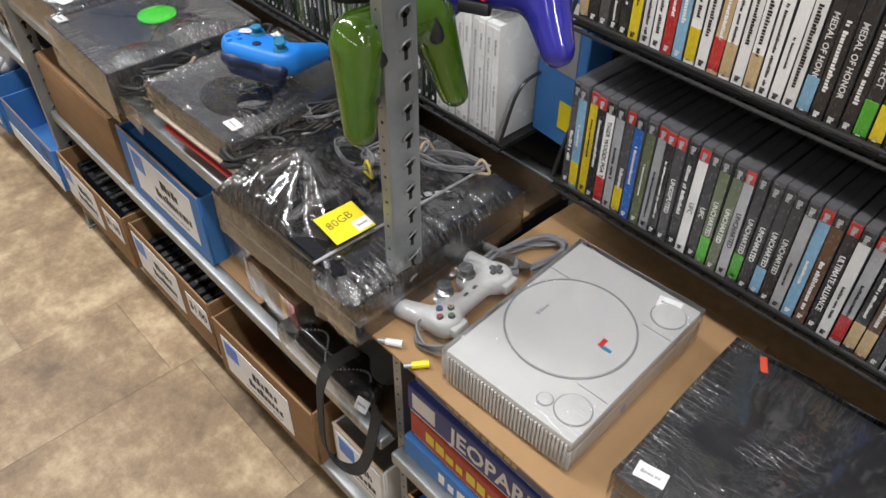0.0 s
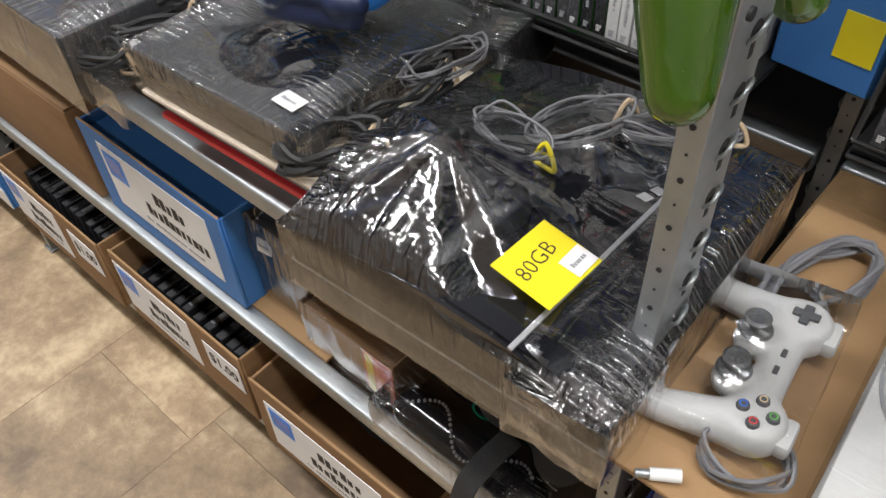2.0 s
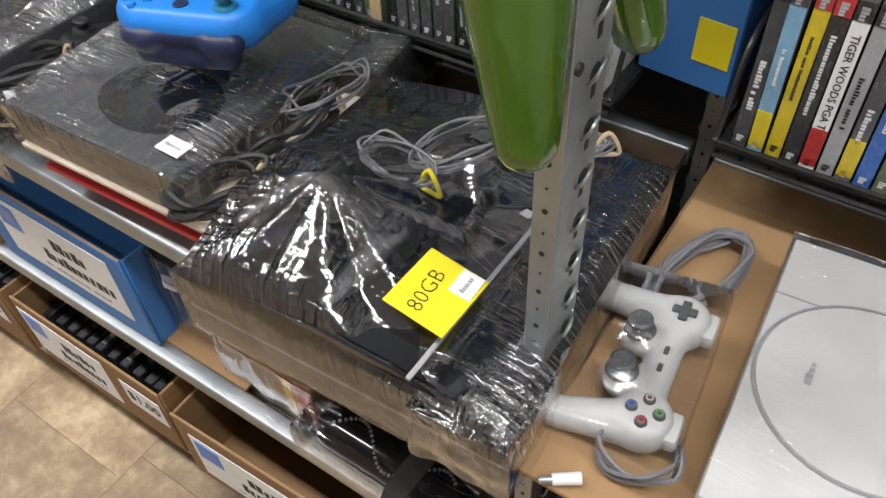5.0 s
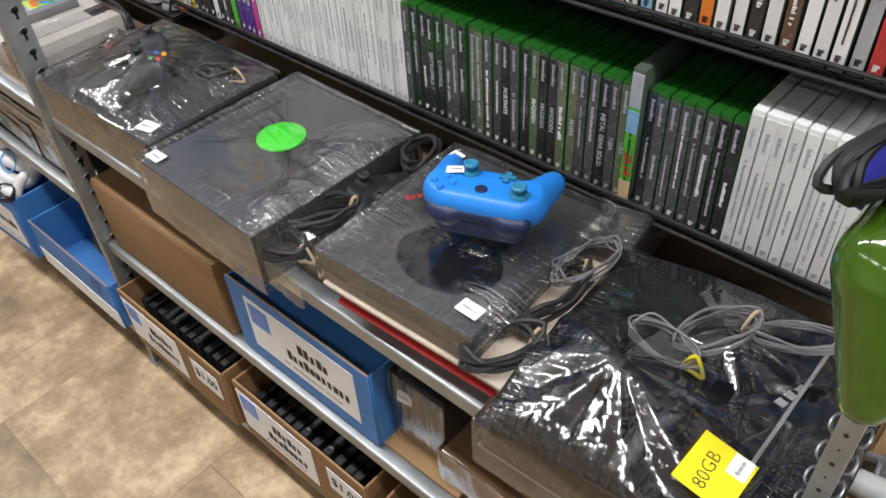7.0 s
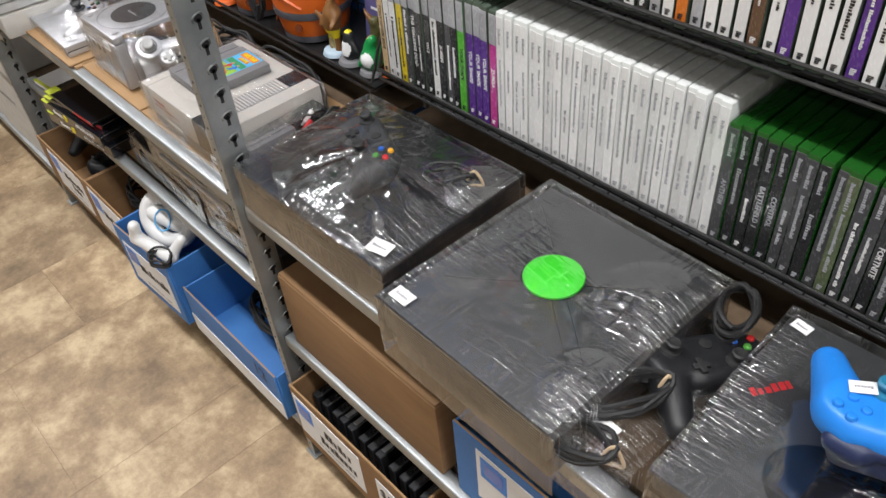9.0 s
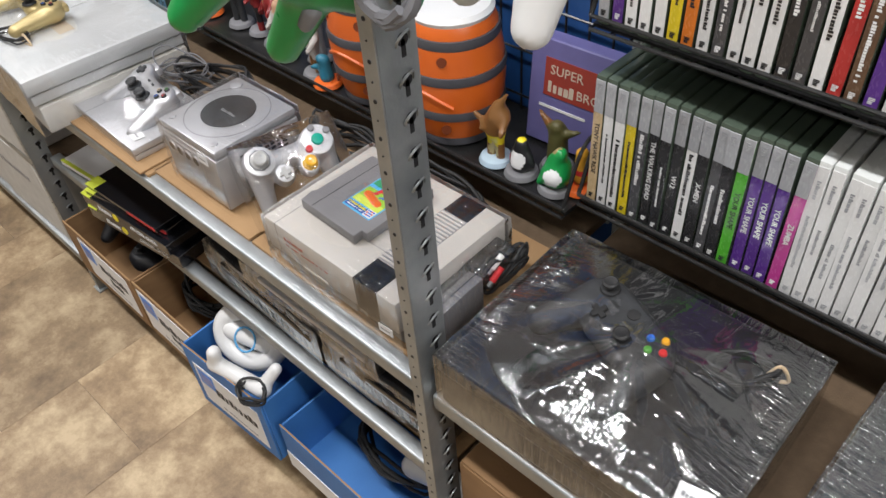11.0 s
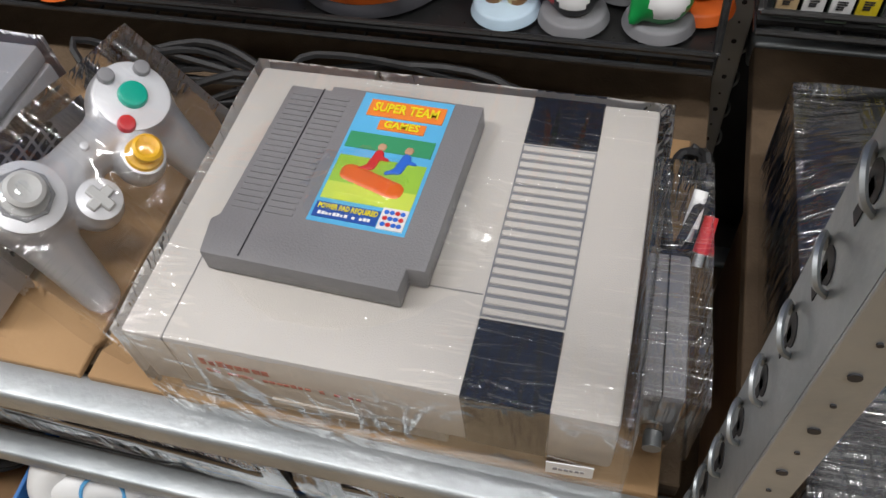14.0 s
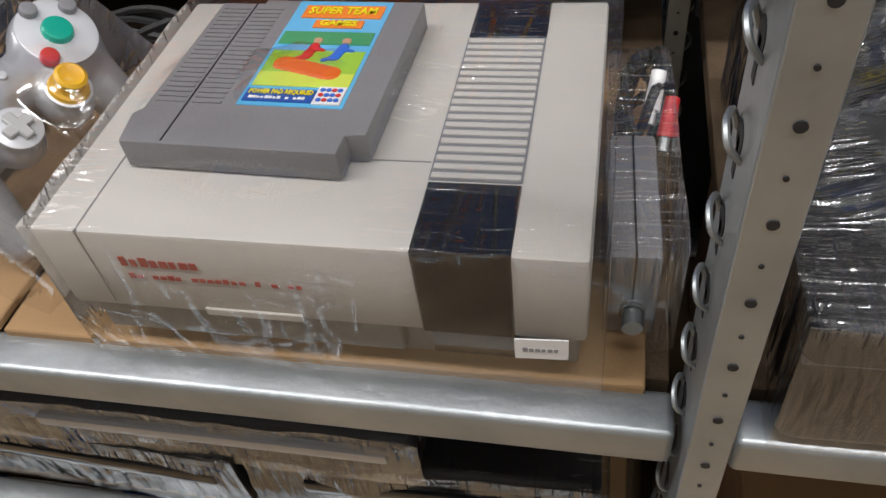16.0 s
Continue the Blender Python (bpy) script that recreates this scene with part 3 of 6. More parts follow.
def word_mesh(words, col, tall):
    key = ("word", words, col, tall)
    if key not in CASE_CACHE:
        me = text_mesh(words, tall * 1.35, SLEEVE[col], 0.0002, 0.0001)
        me.transform(pose(0, -0.0006, 0, 90, 0, 0) @ pose(0, 0, 0, 0, 0, -90))
        CASE_CACHE[key] = me
    return CASE_CACHE[key]


rnd = random.Random(7)


def game_case(x, z, style, words=None, colour=None, w=0.0140):
    y = GY + rnd.uniform(0.0, 0.004)
    if style == "one":
        kind, h, sl, band, tcol = "green", 0.171, colour or rnd.choice(("black", "charcoal", "charcoal", "black", "charcoal", "olive")), None, rnd.choice(("silver", "white", "silver", "white", "silver"))
        label = "green plastic game case with dark spine"
    elif style == "white":
        kind, h, sl, band, tcol = "white", 0.190, "white", None, "silver"
        label = "white plastic game case with plain spine"
    elif style == "x360":
        kind, h, sl, tcol = "pale", 0.190, colour or rnd.choice(("white", "white", "white", "white", "white", "white", "white", "charcoal", "brown", "orange", "silver", "white", "lightblue", "white", "black", "purple", "red", "yellow")), "black"
        tcol, band = ("white" if sl in ("black", "charcoal", "blue", "purple", "red", "pink", "brown") else "black"), "silver"
        label = "green plastic game case with %s spine" % sl
    else:
        kind, h, sl = "clear", 0.171, colour or rnd.choice(("black", "black", "black", "charcoal", "white", "olive", "blue", "black", "silver", "brown", "black"))
        tcol, band = ("white" if sl not in ("white", "silver", "yellow") else "black"), rnd.choice(("black", "red", "black", "red", "charcoal"))
        label = "smoky plastic game case with %s spine" % sl
    ob = new("game_case", case_mesh(kind, h, w, 0.135))
    ob.matrix_basis = pose(x, y, z, rnd.uniform(-0.5, 0.3), rnd.uniform(-0.7, 0.7), rnd.uniform(-0.6, 0.6))
    tagged(ob, label, "game case", "cases on wire racks")
    part("sleeve", sleeve_mesh(sl, h, w), None, ob)
    if band:
        b = part("logo_band", sleeve_mesh(band, h, w, h - (0.050 if style == "x360" else 0.022), 0.0055, "logo_band"), None, ob)
        b.location.y = -0.0004
        part("logo_mark", title_mesh(3, "silver", 0.012, 0.006), None, ob, m=pose(0, -0.0006, h - 0.016))
    elif style == "one":
        part("logo_mark", title_mesh(5, "silver", 0.030, 0.0045), None, ob, m=pose(0, 0, h - 0.028))
    if words:
        part("title", word_mesh(words, tcol, 0.0066), None, ob, m=pose(0, 0, h * 0.46))
    else:
        part("title", title_mesh(rnd.randrange(9), tcol, rnd.choice((0.035, 0.05, 0.06, 0.075, 0.09)), rnd.choice((0.0028, 0.0034, 0.0042, 0.005) if style != "white" else (0.0036,))), None, ob, m=pose(0, 0, h * rnd.uniform(0.36, 0.56)))
    if style == "white":
        part("platform_print", title_mesh(6, "silver", 0.024, 0.0042), None, ob, m=pose(0, 0, h - 0.035))
    part("maker_mark", title_mesh(4, tcol, 0.007, 0.006), None, ob, m=pose(0, 0, 0.014))
    if rnd.random() < 0.22 and style == "ps3":
        part("spine_art", sleeve_mesh(rnd.choice(("yellow", "red", "lightblue", "tan", "green")), h, w, 0.012, h - 0.05, "spine_art"), None, ob, m=pose(0, -0.0004, 0))
    return ob


left_row = [("tan", "TONY HAWK RIDE"), ("white", None), ("white", None), ("yellow", None), ("charcoal", None), ("black", "THE WALKING DEAD"), ("black", None), ("black", "W12"), ("white", None), ("black", "X-MEN"),
            ("charcoal", None), ("black", None), ("green", "YOUR SHAPE"), ("purple", "YOUR SHAPE"), ("purple", "YOUR SHAPE"), ("purple", "YOUR SHAPE"), ("pink", "ZUMBA")]
x = -1.277
for col, wd in left_row:
    game_case(x, 0.786, "x360", wd, col)
    x += 0.0156
while x < -0.665:
    game_case(x, 0.786, "white")
    x += 0.0148
ONE_WORDS = {0: "ANTHEM", 3: "BATTLEFIELD 1", 4: "CONTROL", 12: "FORTNITE", 15: "MADDEN", 16: "MADDEN", 17: "MADDEN", 19: "MAFIA", 22: "METAL GEAR SOLID", 23: "NBA", 24: "NBA", 25: "NBA", 34: "THIEF", 35: "TITANFALL"}
i = 0
while x < -0.155:
    if not -0.292 < x < -0.277:
        game_case(x, 0.786, "one", ONE_WORDS.get(i))
    x += 0.0150
    i += 1
while x < -0.02:
    game_case(x, 0.786, "white")
    x += 0.0150
tall = game_case(-0.284, 0.786, "x360", None, "green", 0.016)
part("cover_art", sleeve_mesh("lightblue", 0.19, 0.016, 0.105, 0.055, "cover_art"), None, tall, m=pose(0, -0.0005, 0))
part("score_art", sleeve_mesh("tan", 0.19, 0.016, 0.006, 0.155, "score_art"), None, tall, m=pose(0, -0.0005, 0))
part("red_title", word_mesh("2K18", "red", 0.012), None, tall, "red lettering", m=pose(0, -0.0006, 0.06))
tall.location.y -= 0.006
tall.location.z += 0.004
PS_WORDS = {4: "TIGER WOODS PGA TOUR 09", 11: "UNDISPUTED", 13: "UFC", 14: "UFC", 15: "UNCHARTED", 16: "UNCHARTED", 17: "UNCHARTED", 18: "UNCHARTED", 19: "UNCHARTED", 20: "UNCHARTED", 21: "UNCHARTED", 25: "ULTIMATE ALLIANCE"}
PS_COLS = ["charcoal", "lightblue", "yellow", "black", "white", "silver", "charcoal", "blue", "olive", "silver", "black", "charcoal", "black", "white", "black", "olive", "olive", "silver", "black", "black", "black", "black", "silver", "lightblue", "brown", "black", "white", "silver"]
x, i = 0.118, 0
while x < 0.95:
    game_case(x, 0.782, "ps3", PS_WORDS.get(i), PS_COLS[i] if i < len(PS_COLS) else None)
    x += 0.0151
    i += 1
x = -1.28
while x < -0.02:
    game_case(x, 1.040, "x360", None, None)
    x += 0.0168
UP_COLS = ["black", "black", "charcoal", "black", "black", "yellow", "white", "white", "red", "lightblue", "white", "white", "tan", "white", "white", "white", "white", "white", "white"]
x, i = 0.112, 0
while x < 0.75:
    game_case(x, 1.030, "ps3", {19: "MEDAL OF HONOR", 21: "MEDAL OF HONOR", 23: "EFFECT"}.get(i), UP_COLS[i] if i < len(UP_COLS) else rnd.choice(("black", "charcoal", "black")))
    x += 0.0152
    i += 1
x = -2.66
while x < -2.33:
    game_case(x, 0.74, "white" if x < -2.45 else "x360", None, "lightblue" if x > -2.45 else None)
    x += 0.0165


def leaning_box(name, label, cat, m, w, h, d, mat, marks):
    t = thing(name, label, cat, m)
    part("carton", box(0, w, 0, d, 0, h, 0.002, 1), mat, t)
    for nm, x0, x1, z0, z1, mm in marks:
        part(nm, box(x0, x1, -0.0012, 0.0, z0, z1), mm, t)
    return t


leaning_box("hard_drive_box", "blue retail box with a yellow badge", "box", pose(-0.012, 0.400, 0.786, 0, 0, -6), 0.098, 0.235, 0.05, BLUE_CARD,
            [("picture", 0.02, 0.08, 0.12, 0.20, INK_GREY), ("badge", 0.055, 0.092, 0.03, 0.075, YELLOW), ("price_sticker", 0.06, 0.09, 0.205, 0.228, PAPER)])
mb = leaning_box("toy_guide_box", "violet box with red title panel", "box", pose(-1.466, 0.425, 0.756, -6, 0, 2), 0.155, 0.165, 0.03, material("violet_card", (0.16, 0.15, 0.36), 0.5),
                 [("title_panel", 0.026, 0.138, 0.080, 0.138, material("brick_red_print", (0.33, 0.045, 0.03), 0.5)), ("caption", 0.02, 0.1, 0.06, 0.064, PAPER)])
part("title", text_mesh("SUPER", 0.020, CREAM), None, mb, m=pose(0.063, -0.0014, 0.121) @ FRONT)
part("title", text_mesh("BROS.", 0.020, CREAM), None, mb, m=pose(0.108, -0.0014, 0.095) @ FRONT)
part("title", bars(0.045, 0.017, 5, 2), CREAM, mb, m=pose(0.056, -0.0012, 0.095) @ FRONT)

# ---- consoles on the main shelf ----


def cardboard(x0, x1, y0, y1, z, name="cardboard_sheet", mat=None, lab="flat brown cardboard sheet under a console", rz=0, th=0.005):
    cx, cy = (x0 + x1) / 2, (y0 + y1) / 2
    return solid(name, box(x0 - cx, x1 - cx, y0 - cy, y1 - cy, 0, th, 0.001, 1), mat or KRAFT, lab, "cardboard", pose(cx, cy, z, 0, 0, rz))


def price(parent, x, y, z, m=None, w=0.030, d=0.020):
    p = part("price_sticker", box(-w / 2, w / 2, -d / 2, d / 2, 0, 0.0006), PAPER, parent, "white price sticker", m if m is not None else pose(x, y, z, 0, 0, random.uniform(-20, 20)))
    part("print", bars(w * 0.7, d * 0.22, 6, 5), INK_GREY, p, m=pose(0, 0, 0.0006))
    return p


def stick(parent, x, y, z, mat, r=0.009, cap=None):
    bm = lathe([(r * 1.35, 0), (r * 1.2, 0.003), (r * 0.55, 0.004), (r * 0.55, 0.009), (r, 0.010), (r * 1.02, 0.013), (r * 0.8, 0.0145), (r * 0.5, 0.0135)], 20)
    return part("thumb_stick", bm, mat, parent, m=pose(x, y, z))


def buttons(parent, x, y, z, cols, r=0.0048, spread=0.011):
    for (dx, dy), m in zip(((0, -1), (1, 0), (-1, 0), (0, 1)), cols):
        part("button", cyl(r, 0.004, 14, r * 0.85, bev=0.001), m, parent, m=pose(x + dx * spread, y + dy * spread, z))


def dpad(parent, x, y, z, mat, s=0.010):
    bm = box(-s, s, -s * 0.36, s * 0.36, 0, 0.004, 0.0008, 1)
    box(-s * 0.36, s * 0.36, -s, s, 0, 0.0042, 0.0008, 1, into=bm)
    return part("direction_pad", bm, mat, parent, m=pose(x, y, z))


C_RED, C_GRN, C_BLU, C_YEL = [material(n, c, 0.3, coat=0.4) for n, c in (("red_button", (0.6, 0.03, 0.03)), ("green_button", (0.1, 0.4, 0.06)), ("blue_button", (0.03, 0.14, 0.6)), ("amber_button", (0.75, 0.36, 0.02)))]


def pad_wide(label, mat, m, stick_mat=None, but=None, under=None, s=1.0):
    """Rounded game pad with two long grips; left stick high, right stick low."""
    t = thing("game_controller", label, "controller", m, group="game controllers")
    prims = [(-0.045, 0.012, 0.004, 0.045, 0.012, 0.004, 0.024, 0.024), (-0.04, 0.026, 0.002, 0.04, 0.026, 0.002, 0.018, 0.018),
             (-0.050, 0.008, 0.0, -0.064, -0.058, -0.012, 0.025, 0.016), (0.050, 0.008, 0.0, 0.064, -0.058, -0.012, 0.025, 0.016), (-0.02, -0.01, 0.002, 0.02, -0.01, 0.002, 0.018, 0.018)]
    part("shell", blob(prims, 0.0042, 0.014, [(0.020, 1)]), mat, t)
    if under:
        part("trigger_bar", blob([(-0.052, 0.036, -0.008, -0.034, 0.042, -0.008, 0.012, 0.011), (0.034, 0.042, -0.008, 0.052, 0.036, -0.008, 0.012, 0.011), (-0.03, 0.038, -0.004, 0.03, 0.038, -0.004, 0.008, 0.008), (-0.042, 0.030, -0.026, 0.042, 0.030, -0.026, 0.013, 0.013)], 0.004), under, t)
    stick(t, -0.044, 0.020, 0.0195, stick_mat or RUBBER)
    stick(t, 0.022, -0.008, 0.0195, stick_mat or RUBBER)
    dpad(t, -0.022, -0.008, 0.0195, stick_mat or RUBBER)
    buttons(t, 0.046, 0.020, 0.0190, but or (C_GRN, C_RED, C_BLU, C_YEL))
    part("guide_button", cyl(0.0075, 0.002, 20, bev=0.0006), under or RUBBER, t, m=pose(0, 0.022, 0.0195))
    return t


def pad_dual(label, mat, m, dark=None, syms=True):
    """Pad with twin sticks set low between round pods and slim grips."""
    t = thing("game_controller", label, "controller", m, group="game controllers")
    dark = dark or RUBBER
    prims = [(-0.052, 0.016, 0, -0.052, 0.016, 0.001, 0.023, 0.023), (0.052, 0.016, 0, 0.052, 0.016, 0.001, 0.023, 0.023), (-0.045, 0.012, 0, 0.045, 0.012, 0, 0.014, 0.014),
             (-0.022, -0.012, 0, -0.022, -0.012, 0.001, 0.015, 0.015), (0.022, -0.012, 0, 0.022, -0.012, 0.001, 0.015, 0.015),
             (-0.056, 0.01, -0.002, -0.068, -0.062, -0.008, 0.018, 0.012), (0.056, 0.01, -0.002, 0.068, -0.062, -0.008, 0.018, 0.012)]
    part("shell", blob(prims, 0.0042, 0.010, [(0.015, 1)]), mat, t)
    stick(t, -0.022, -0.012, 0.0135, dark, 0.010)
    stick(t, 0.022, -0.012, 0.0135, dark, 0.010)
    dpad(t, -0.052, 0.016, 0.0145, dark)
    buttons(t, 0.052, 0.016, 0.0145, (dark,) * 4, 0.005, 0.0105)
    if syms:
        for (dx, dy), mm in zip(((0, -1), (1, 0), (-1, 0), (0, 1)), (C_BLU, C_RED, RUBBERBAND, C_GRN)):
            part("button_mark", ring(0.0030, 0.0022, 0.0004, 12), mm, t, "coloured button mark", pose(0.052 + dx * 0.0105, 0.016 + dy * 0.0105, 0.0185))
    for sx in (-0.009, 0.009):
        part("menu_button", box(-0.004, 0.004, -0.002, 0.002, 0, 0.0016, 0.0005, 1), dark, t, m=pose(sx, 0.014, 0.0135))
    for sx in (-0.052, 0.052):
        part("shoulder_button", box(-0.014, 0.014, 0, 0.012, -0.008, 0.008, 0.004, 2), mat, t, m=pose(sx, 0.032, 0))
    return t


def coil(label, m, mat, loops=6, rx=0.05, ry=0.03, r=0.0022, seed=1, tie=None, lift=0.012, name="coiled_cable"):
    rd = random.Random(seed)
    t = thing(name, label, "cable", m, group="coiled cables")
    pts = []
    for k in range(loops * 8):
        a = k / 8 * 2 * math.pi
        f = 1 + rd.uniform(-0.16, 0.16)
        pts.append((rx * f * math.cos(a), ry * f * math.sin(a), r + lift * (0.5 + 0.5 * math.sin(a * 0.37 + k)) * rd.random() + k * lift / (loops * 8)))
    part("cord", tube(pts, r, 6, 3), mat, t)
    if tie:
        part("tie", tube([(rx - 0.012, 0, -0.001), (rx, 0, lift + 0.010), (rx + 0.012, 0, 0.001), (rx, 0, -0.002)], 0.0022, 6, 5, closed=True), tie, t, "tan rubber band")
    return t


def seated(x, y, z, rz=0.0, rx=0.0, ry=0.0):
    return pose(x, y, z, rx, ry, rz)


# silver-grey disc console with round lid and controller on cardboard
CB = S
cardboard(0.088, 0.455, -0.010, 0.36, CB, lab="brown cardboard sheet under the grey console")
ps = thing("game_console", "light grey disc console with round lid", "console", seated(0.298, 0.150, S + 0.0056, 3.5))
X, Y = 0.094, 0.134
part("body", box(-X, X, -Y, Y, 0.004, 0.036, 0.002), GREY_PS, ps)
part("top_cover", box(-X, X, -Y, Y, 0.040, 0.0585, 0.0025), GREY_PS, ps)
part("middle_band", box(-X + 0.003, X - 0.003, -Y + 0.003, Y - 0.003, 0.036, 0.040), GREY_PS, ps)
fins = bmesh.new()
for i in range(34):
    xx = -X + 0.006 + i * (2 * X - 0.012) / 33
    box(xx - 0.0015, xx + 0.0015, -Y - 0.003, -Y, 0.008, 0.052, 0.0006, 1, into=fins)
part("side_fin_grille", fins, GREY_PS, ps)
part("lid_groove", ring(0.083, 0.0805, 0.0012), GREY_DK, ps, m=pose(-0.010, 0.0, 0.0580))
part("lid", lathe([(0.080, 0.0), (0.0795, 0.0016), (0.070, 0.0022), (0.0, 0.0024)], 56), GREY_PS, ps, m=pose(-0.010, 0, 0.0580))
for yy in (-0.098, 0.098):
    part("button", cyl(0.021, 0.002, 32, bev=0.0008), GREY_PS, ps, m=pose(0.068, yy, 0.0585))
    part("button_groove", ring(0.0225, 0.021, 0.0005), GREY_DK, ps, m=pose(0.068, yy, 0.0584))
    part("seam", box(-0.020, 0.020, -0.0006, 0.0006, 0, 0.0004), GREY_DK, ps, m=pose(0.072 if yy > 0 else 0.07, yy * 0.66, 0.0585))
part("button", cyl(0.009, 0.002, 24, bev=0.0006), GREY_PS, ps, "small round button", m=pose(0.036, -0.108, 0.0585))
part("button_groove", ring(0.0102, 0.009, 0.0005), GREY_DK, ps, m=pose(0.036, -0.108, 0.0584))
part("seam", box(-0.024, 0.024, -0.0006, 0.0006, 0, 0.0004), GREY_DK, ps, m=pose(-0.070, 0.066, 0.0585))
part("maker_mark", bars(0.024, 0.0050, 4, 3), INK_GREY, ps, m=pose(-0.052, -0.002, 0.0606, 0, 0, 90))
part("logo", box(-0.005, 0.001, -0.007, 0.007, 0, 0.0006), RED, ps, "red logo mark", pose(0.037, 0.004, 0.0602))
part("logo", box(-0.006, 0.010, -0.008, -0.003, 0, 0.0005), TEAL_PL, ps, "blue logo mark", pose(0.041, 0.004, 0.0602))
price(ps, 0.058, 0.116, 0.0592)
part("blue_sticker", box(-0.005, 0.005, -0.004, 0.004, 0, 0.0006), BLUE_PL, ps, m=pose(X + 0.001, -0.03, 0.02, 0, 90, 0))
wrap(ps, -X, X, -Y, Y, 0.0595, (), 3.0, 0.0022, 0.0025, n=48, mat=FILM_TIGHT, crumple=1.1)
pc = pad_dual("light grey twin-stick controller in clear wrap", GREY_PS, seated(0.135, 0.113, S + 0.030, -84, 4, 0), material("charcoal_grey_plastic", (0.075, 0.077, 0.08), 0.5))
wrap(pc, -0.085, 0.085, -0.075, 0.045, 0.016, [(-0.022, -0.012, 0.025, 0.012), (0.022, -0.012, 0.025, 0.012)], 8.0, 0.005, 0.002, z0=-0.018, mat=FILM_TIGHT)
coil("grey coiled controller cable in a bag", seated(0.135, 0.235, S + 0.010, 75), CABLE_GREY, 8, 0.065, 0.026, 0.0026, 2)
coil("dark coiled video cable with plugs", seated(0.165, 0.045, S + 0.010, 20), CABLE_GREY, 5, 0.030, 0.024, 0.0018, 5)
for (xx, yy, a, mt, lb) in ((0.135, 0.006, 215, WHITE_PL, "white moulded video cable plug"), (0.182, 0.010, 235, YELLOW, "yellow moulded video cable plug")):
    pl = thing("video_plug", lb, "plug", seated(xx, yy, S + 0.0115, a))
    part("grip", cyl(0.0052, 0.022, 14, 0.0046, pose(0, 0, 0, 0, 90, 0)), mt, pl)
    part("pin", cyl(0.0032, 0.010, 12, None, pose(0.022, 0, 0, 0, 90, 0)), GALV, pl)

# slim black console with orange logo
p2 = thing("game_console", "black slim console with red logo in wrap", "console", seated(0.590, 0.165, S + 0.003, 3))
part("lower_body", box(-0.145, 0.15, -0.125, 0.13, 0.0, 0.026, 0.002), BLACK, p2)
part("upper_body", box(-0.145, 0.15, -0.125, 0.13, 0.029, 0.052, 0.002), BLACK, p2)
part("waist", box(-0.14, 0.145, -0.12, 0.125, 0.026, 0.029), INK, p2)
ribs = bmesh.new()
for i in range(10):
    box(-0.11 + i * 0.012, -0.105 + i * 0.012, 0.09, 0.128, 0.052, 0.0535, 0.0005, 1, into=ribs)
part("ribs", ribs, BLACK, p2)
part("logo", box(-0.004, 0.004, -0.012, 0.012, 0, 0.0005), material("orange_red_print", (0.75, 0.08, 0.02), 0.4), p2, "red logo mark", pose(-0.105, 0.118, 0.0546, 0, 0, 30))
price(p2, -0.118, -0.10, 0.053, w=0.034)
wrap(p2, -0.145, 0.15, -0.125, 0.13, 0.054, [(0.0, -0.06, 0.06, 0.02)], 5.0, 0.003, n=44, crumple=0.8)
coil("grey coiled cable under clear wrap", seated(0.62, 0.09, S + 0.058, 20), CABLE_GREY, 7, 0.05, 0.03, 0.0026, 9, lift=0.014)
cardboard(0.46, 0.80, 0.0, 0.32, S - 0.001, th=0.004, lab="brown cardboard sheet under the black console")

# large rounded black console with controller on top
fat = thing("game_console", "large glossy black curved console in shrink wrap", "console", seated(-0.075, 0.115, S + 0.004, 2.5))
prof = [(-0.155, 0.0), (-0.155, 0.070), (-0.12, 0.082), (-0.06, 0.091), (0.0, 0.094), (0.06, 0.091), (0.12, 0.080), (0.155, 0.062), (0.160, 0.0)]
bm = bmesh.new()
ra = [bm.verts.new((px, -0.150, pz)) for px, pz in prof]
rb = [bm.verts.new((px, 0.165, pz)) for px, pz in prof]
for i in range(len(prof)):
    bm.faces.new((ra[i], ra[(i + 1) % len(prof)], rb[(i + 1) % len(prof)], rb[i]))
bm.faces.new(ra[::-1])
bm.faces.new(rb)
bmesh.ops.recalc_face_normals(bm, faces=bm.faces[:])
bmesh.ops.bevel(bm, geom=bm.edges[:], offset=0.004, segments=2, affect="EDGES")
part("body", bm, GLOSS_BLACK, fat)
part("silver_trim", box(-0.002, 0.002, -0.152, 0.165, 0, 0.003, 0.0005, 1), SILVER, fat, "silver trim strip", pose(0.086, 0, 0.087, 0, 12, -3))
part("back_tray", box(-0.157, 0.162, -0.152, 0.167, -0.003, 0.030, 0.003), BLACK, fat)
part("maker_mark", bars(0.07, 0.010, 4, 4), SILVER, fat, m=pose(0.085, 0.06, 0.0895, 0, 12, 78))
stk = part("price_card", box(-0.031, 0.031, -0.027, 0.027, 0, 0.0008), YELLOW, fat, "yellow card with handwritten size", pose(0.063, -0.086, 0.108, 8, 0, 86))
part("lettering", text_mesh("80GB", 0.019, INK, 0.0002, -0.0003, 0.95), None, stk, m=pose(-0.004, 0.006, 0.001, 0, 0, 6))
price(stk, 0, 0, 0, pose(0.018, -0.015, 0.0012, 0, 0, 2), 0.024, 0.019)
wrap(fat, -0.155, 0.158, -0.150, 0.165, 0.070, [(0.0, 0.0, 0.26, 0.030), (-0.055, -0.055, 0.150, 0.078), (0.0, 0.07, 0.13, 0.046)], 12.0, 0.003, 0.004, n=84,
     holes=[(0.030, 0.0, 0.020, 0.010, 80), (0.105, -0.135, 0.016, 0.009, -20)])
wrap(fat, 0.085, 0.160, -0.155, -0.085, 0.062, [(0.12, -0.12, 0.05, 0.016)], 21.0, 0.012, 0.004, n=30, name="loose_wrap", crumple=1.0)
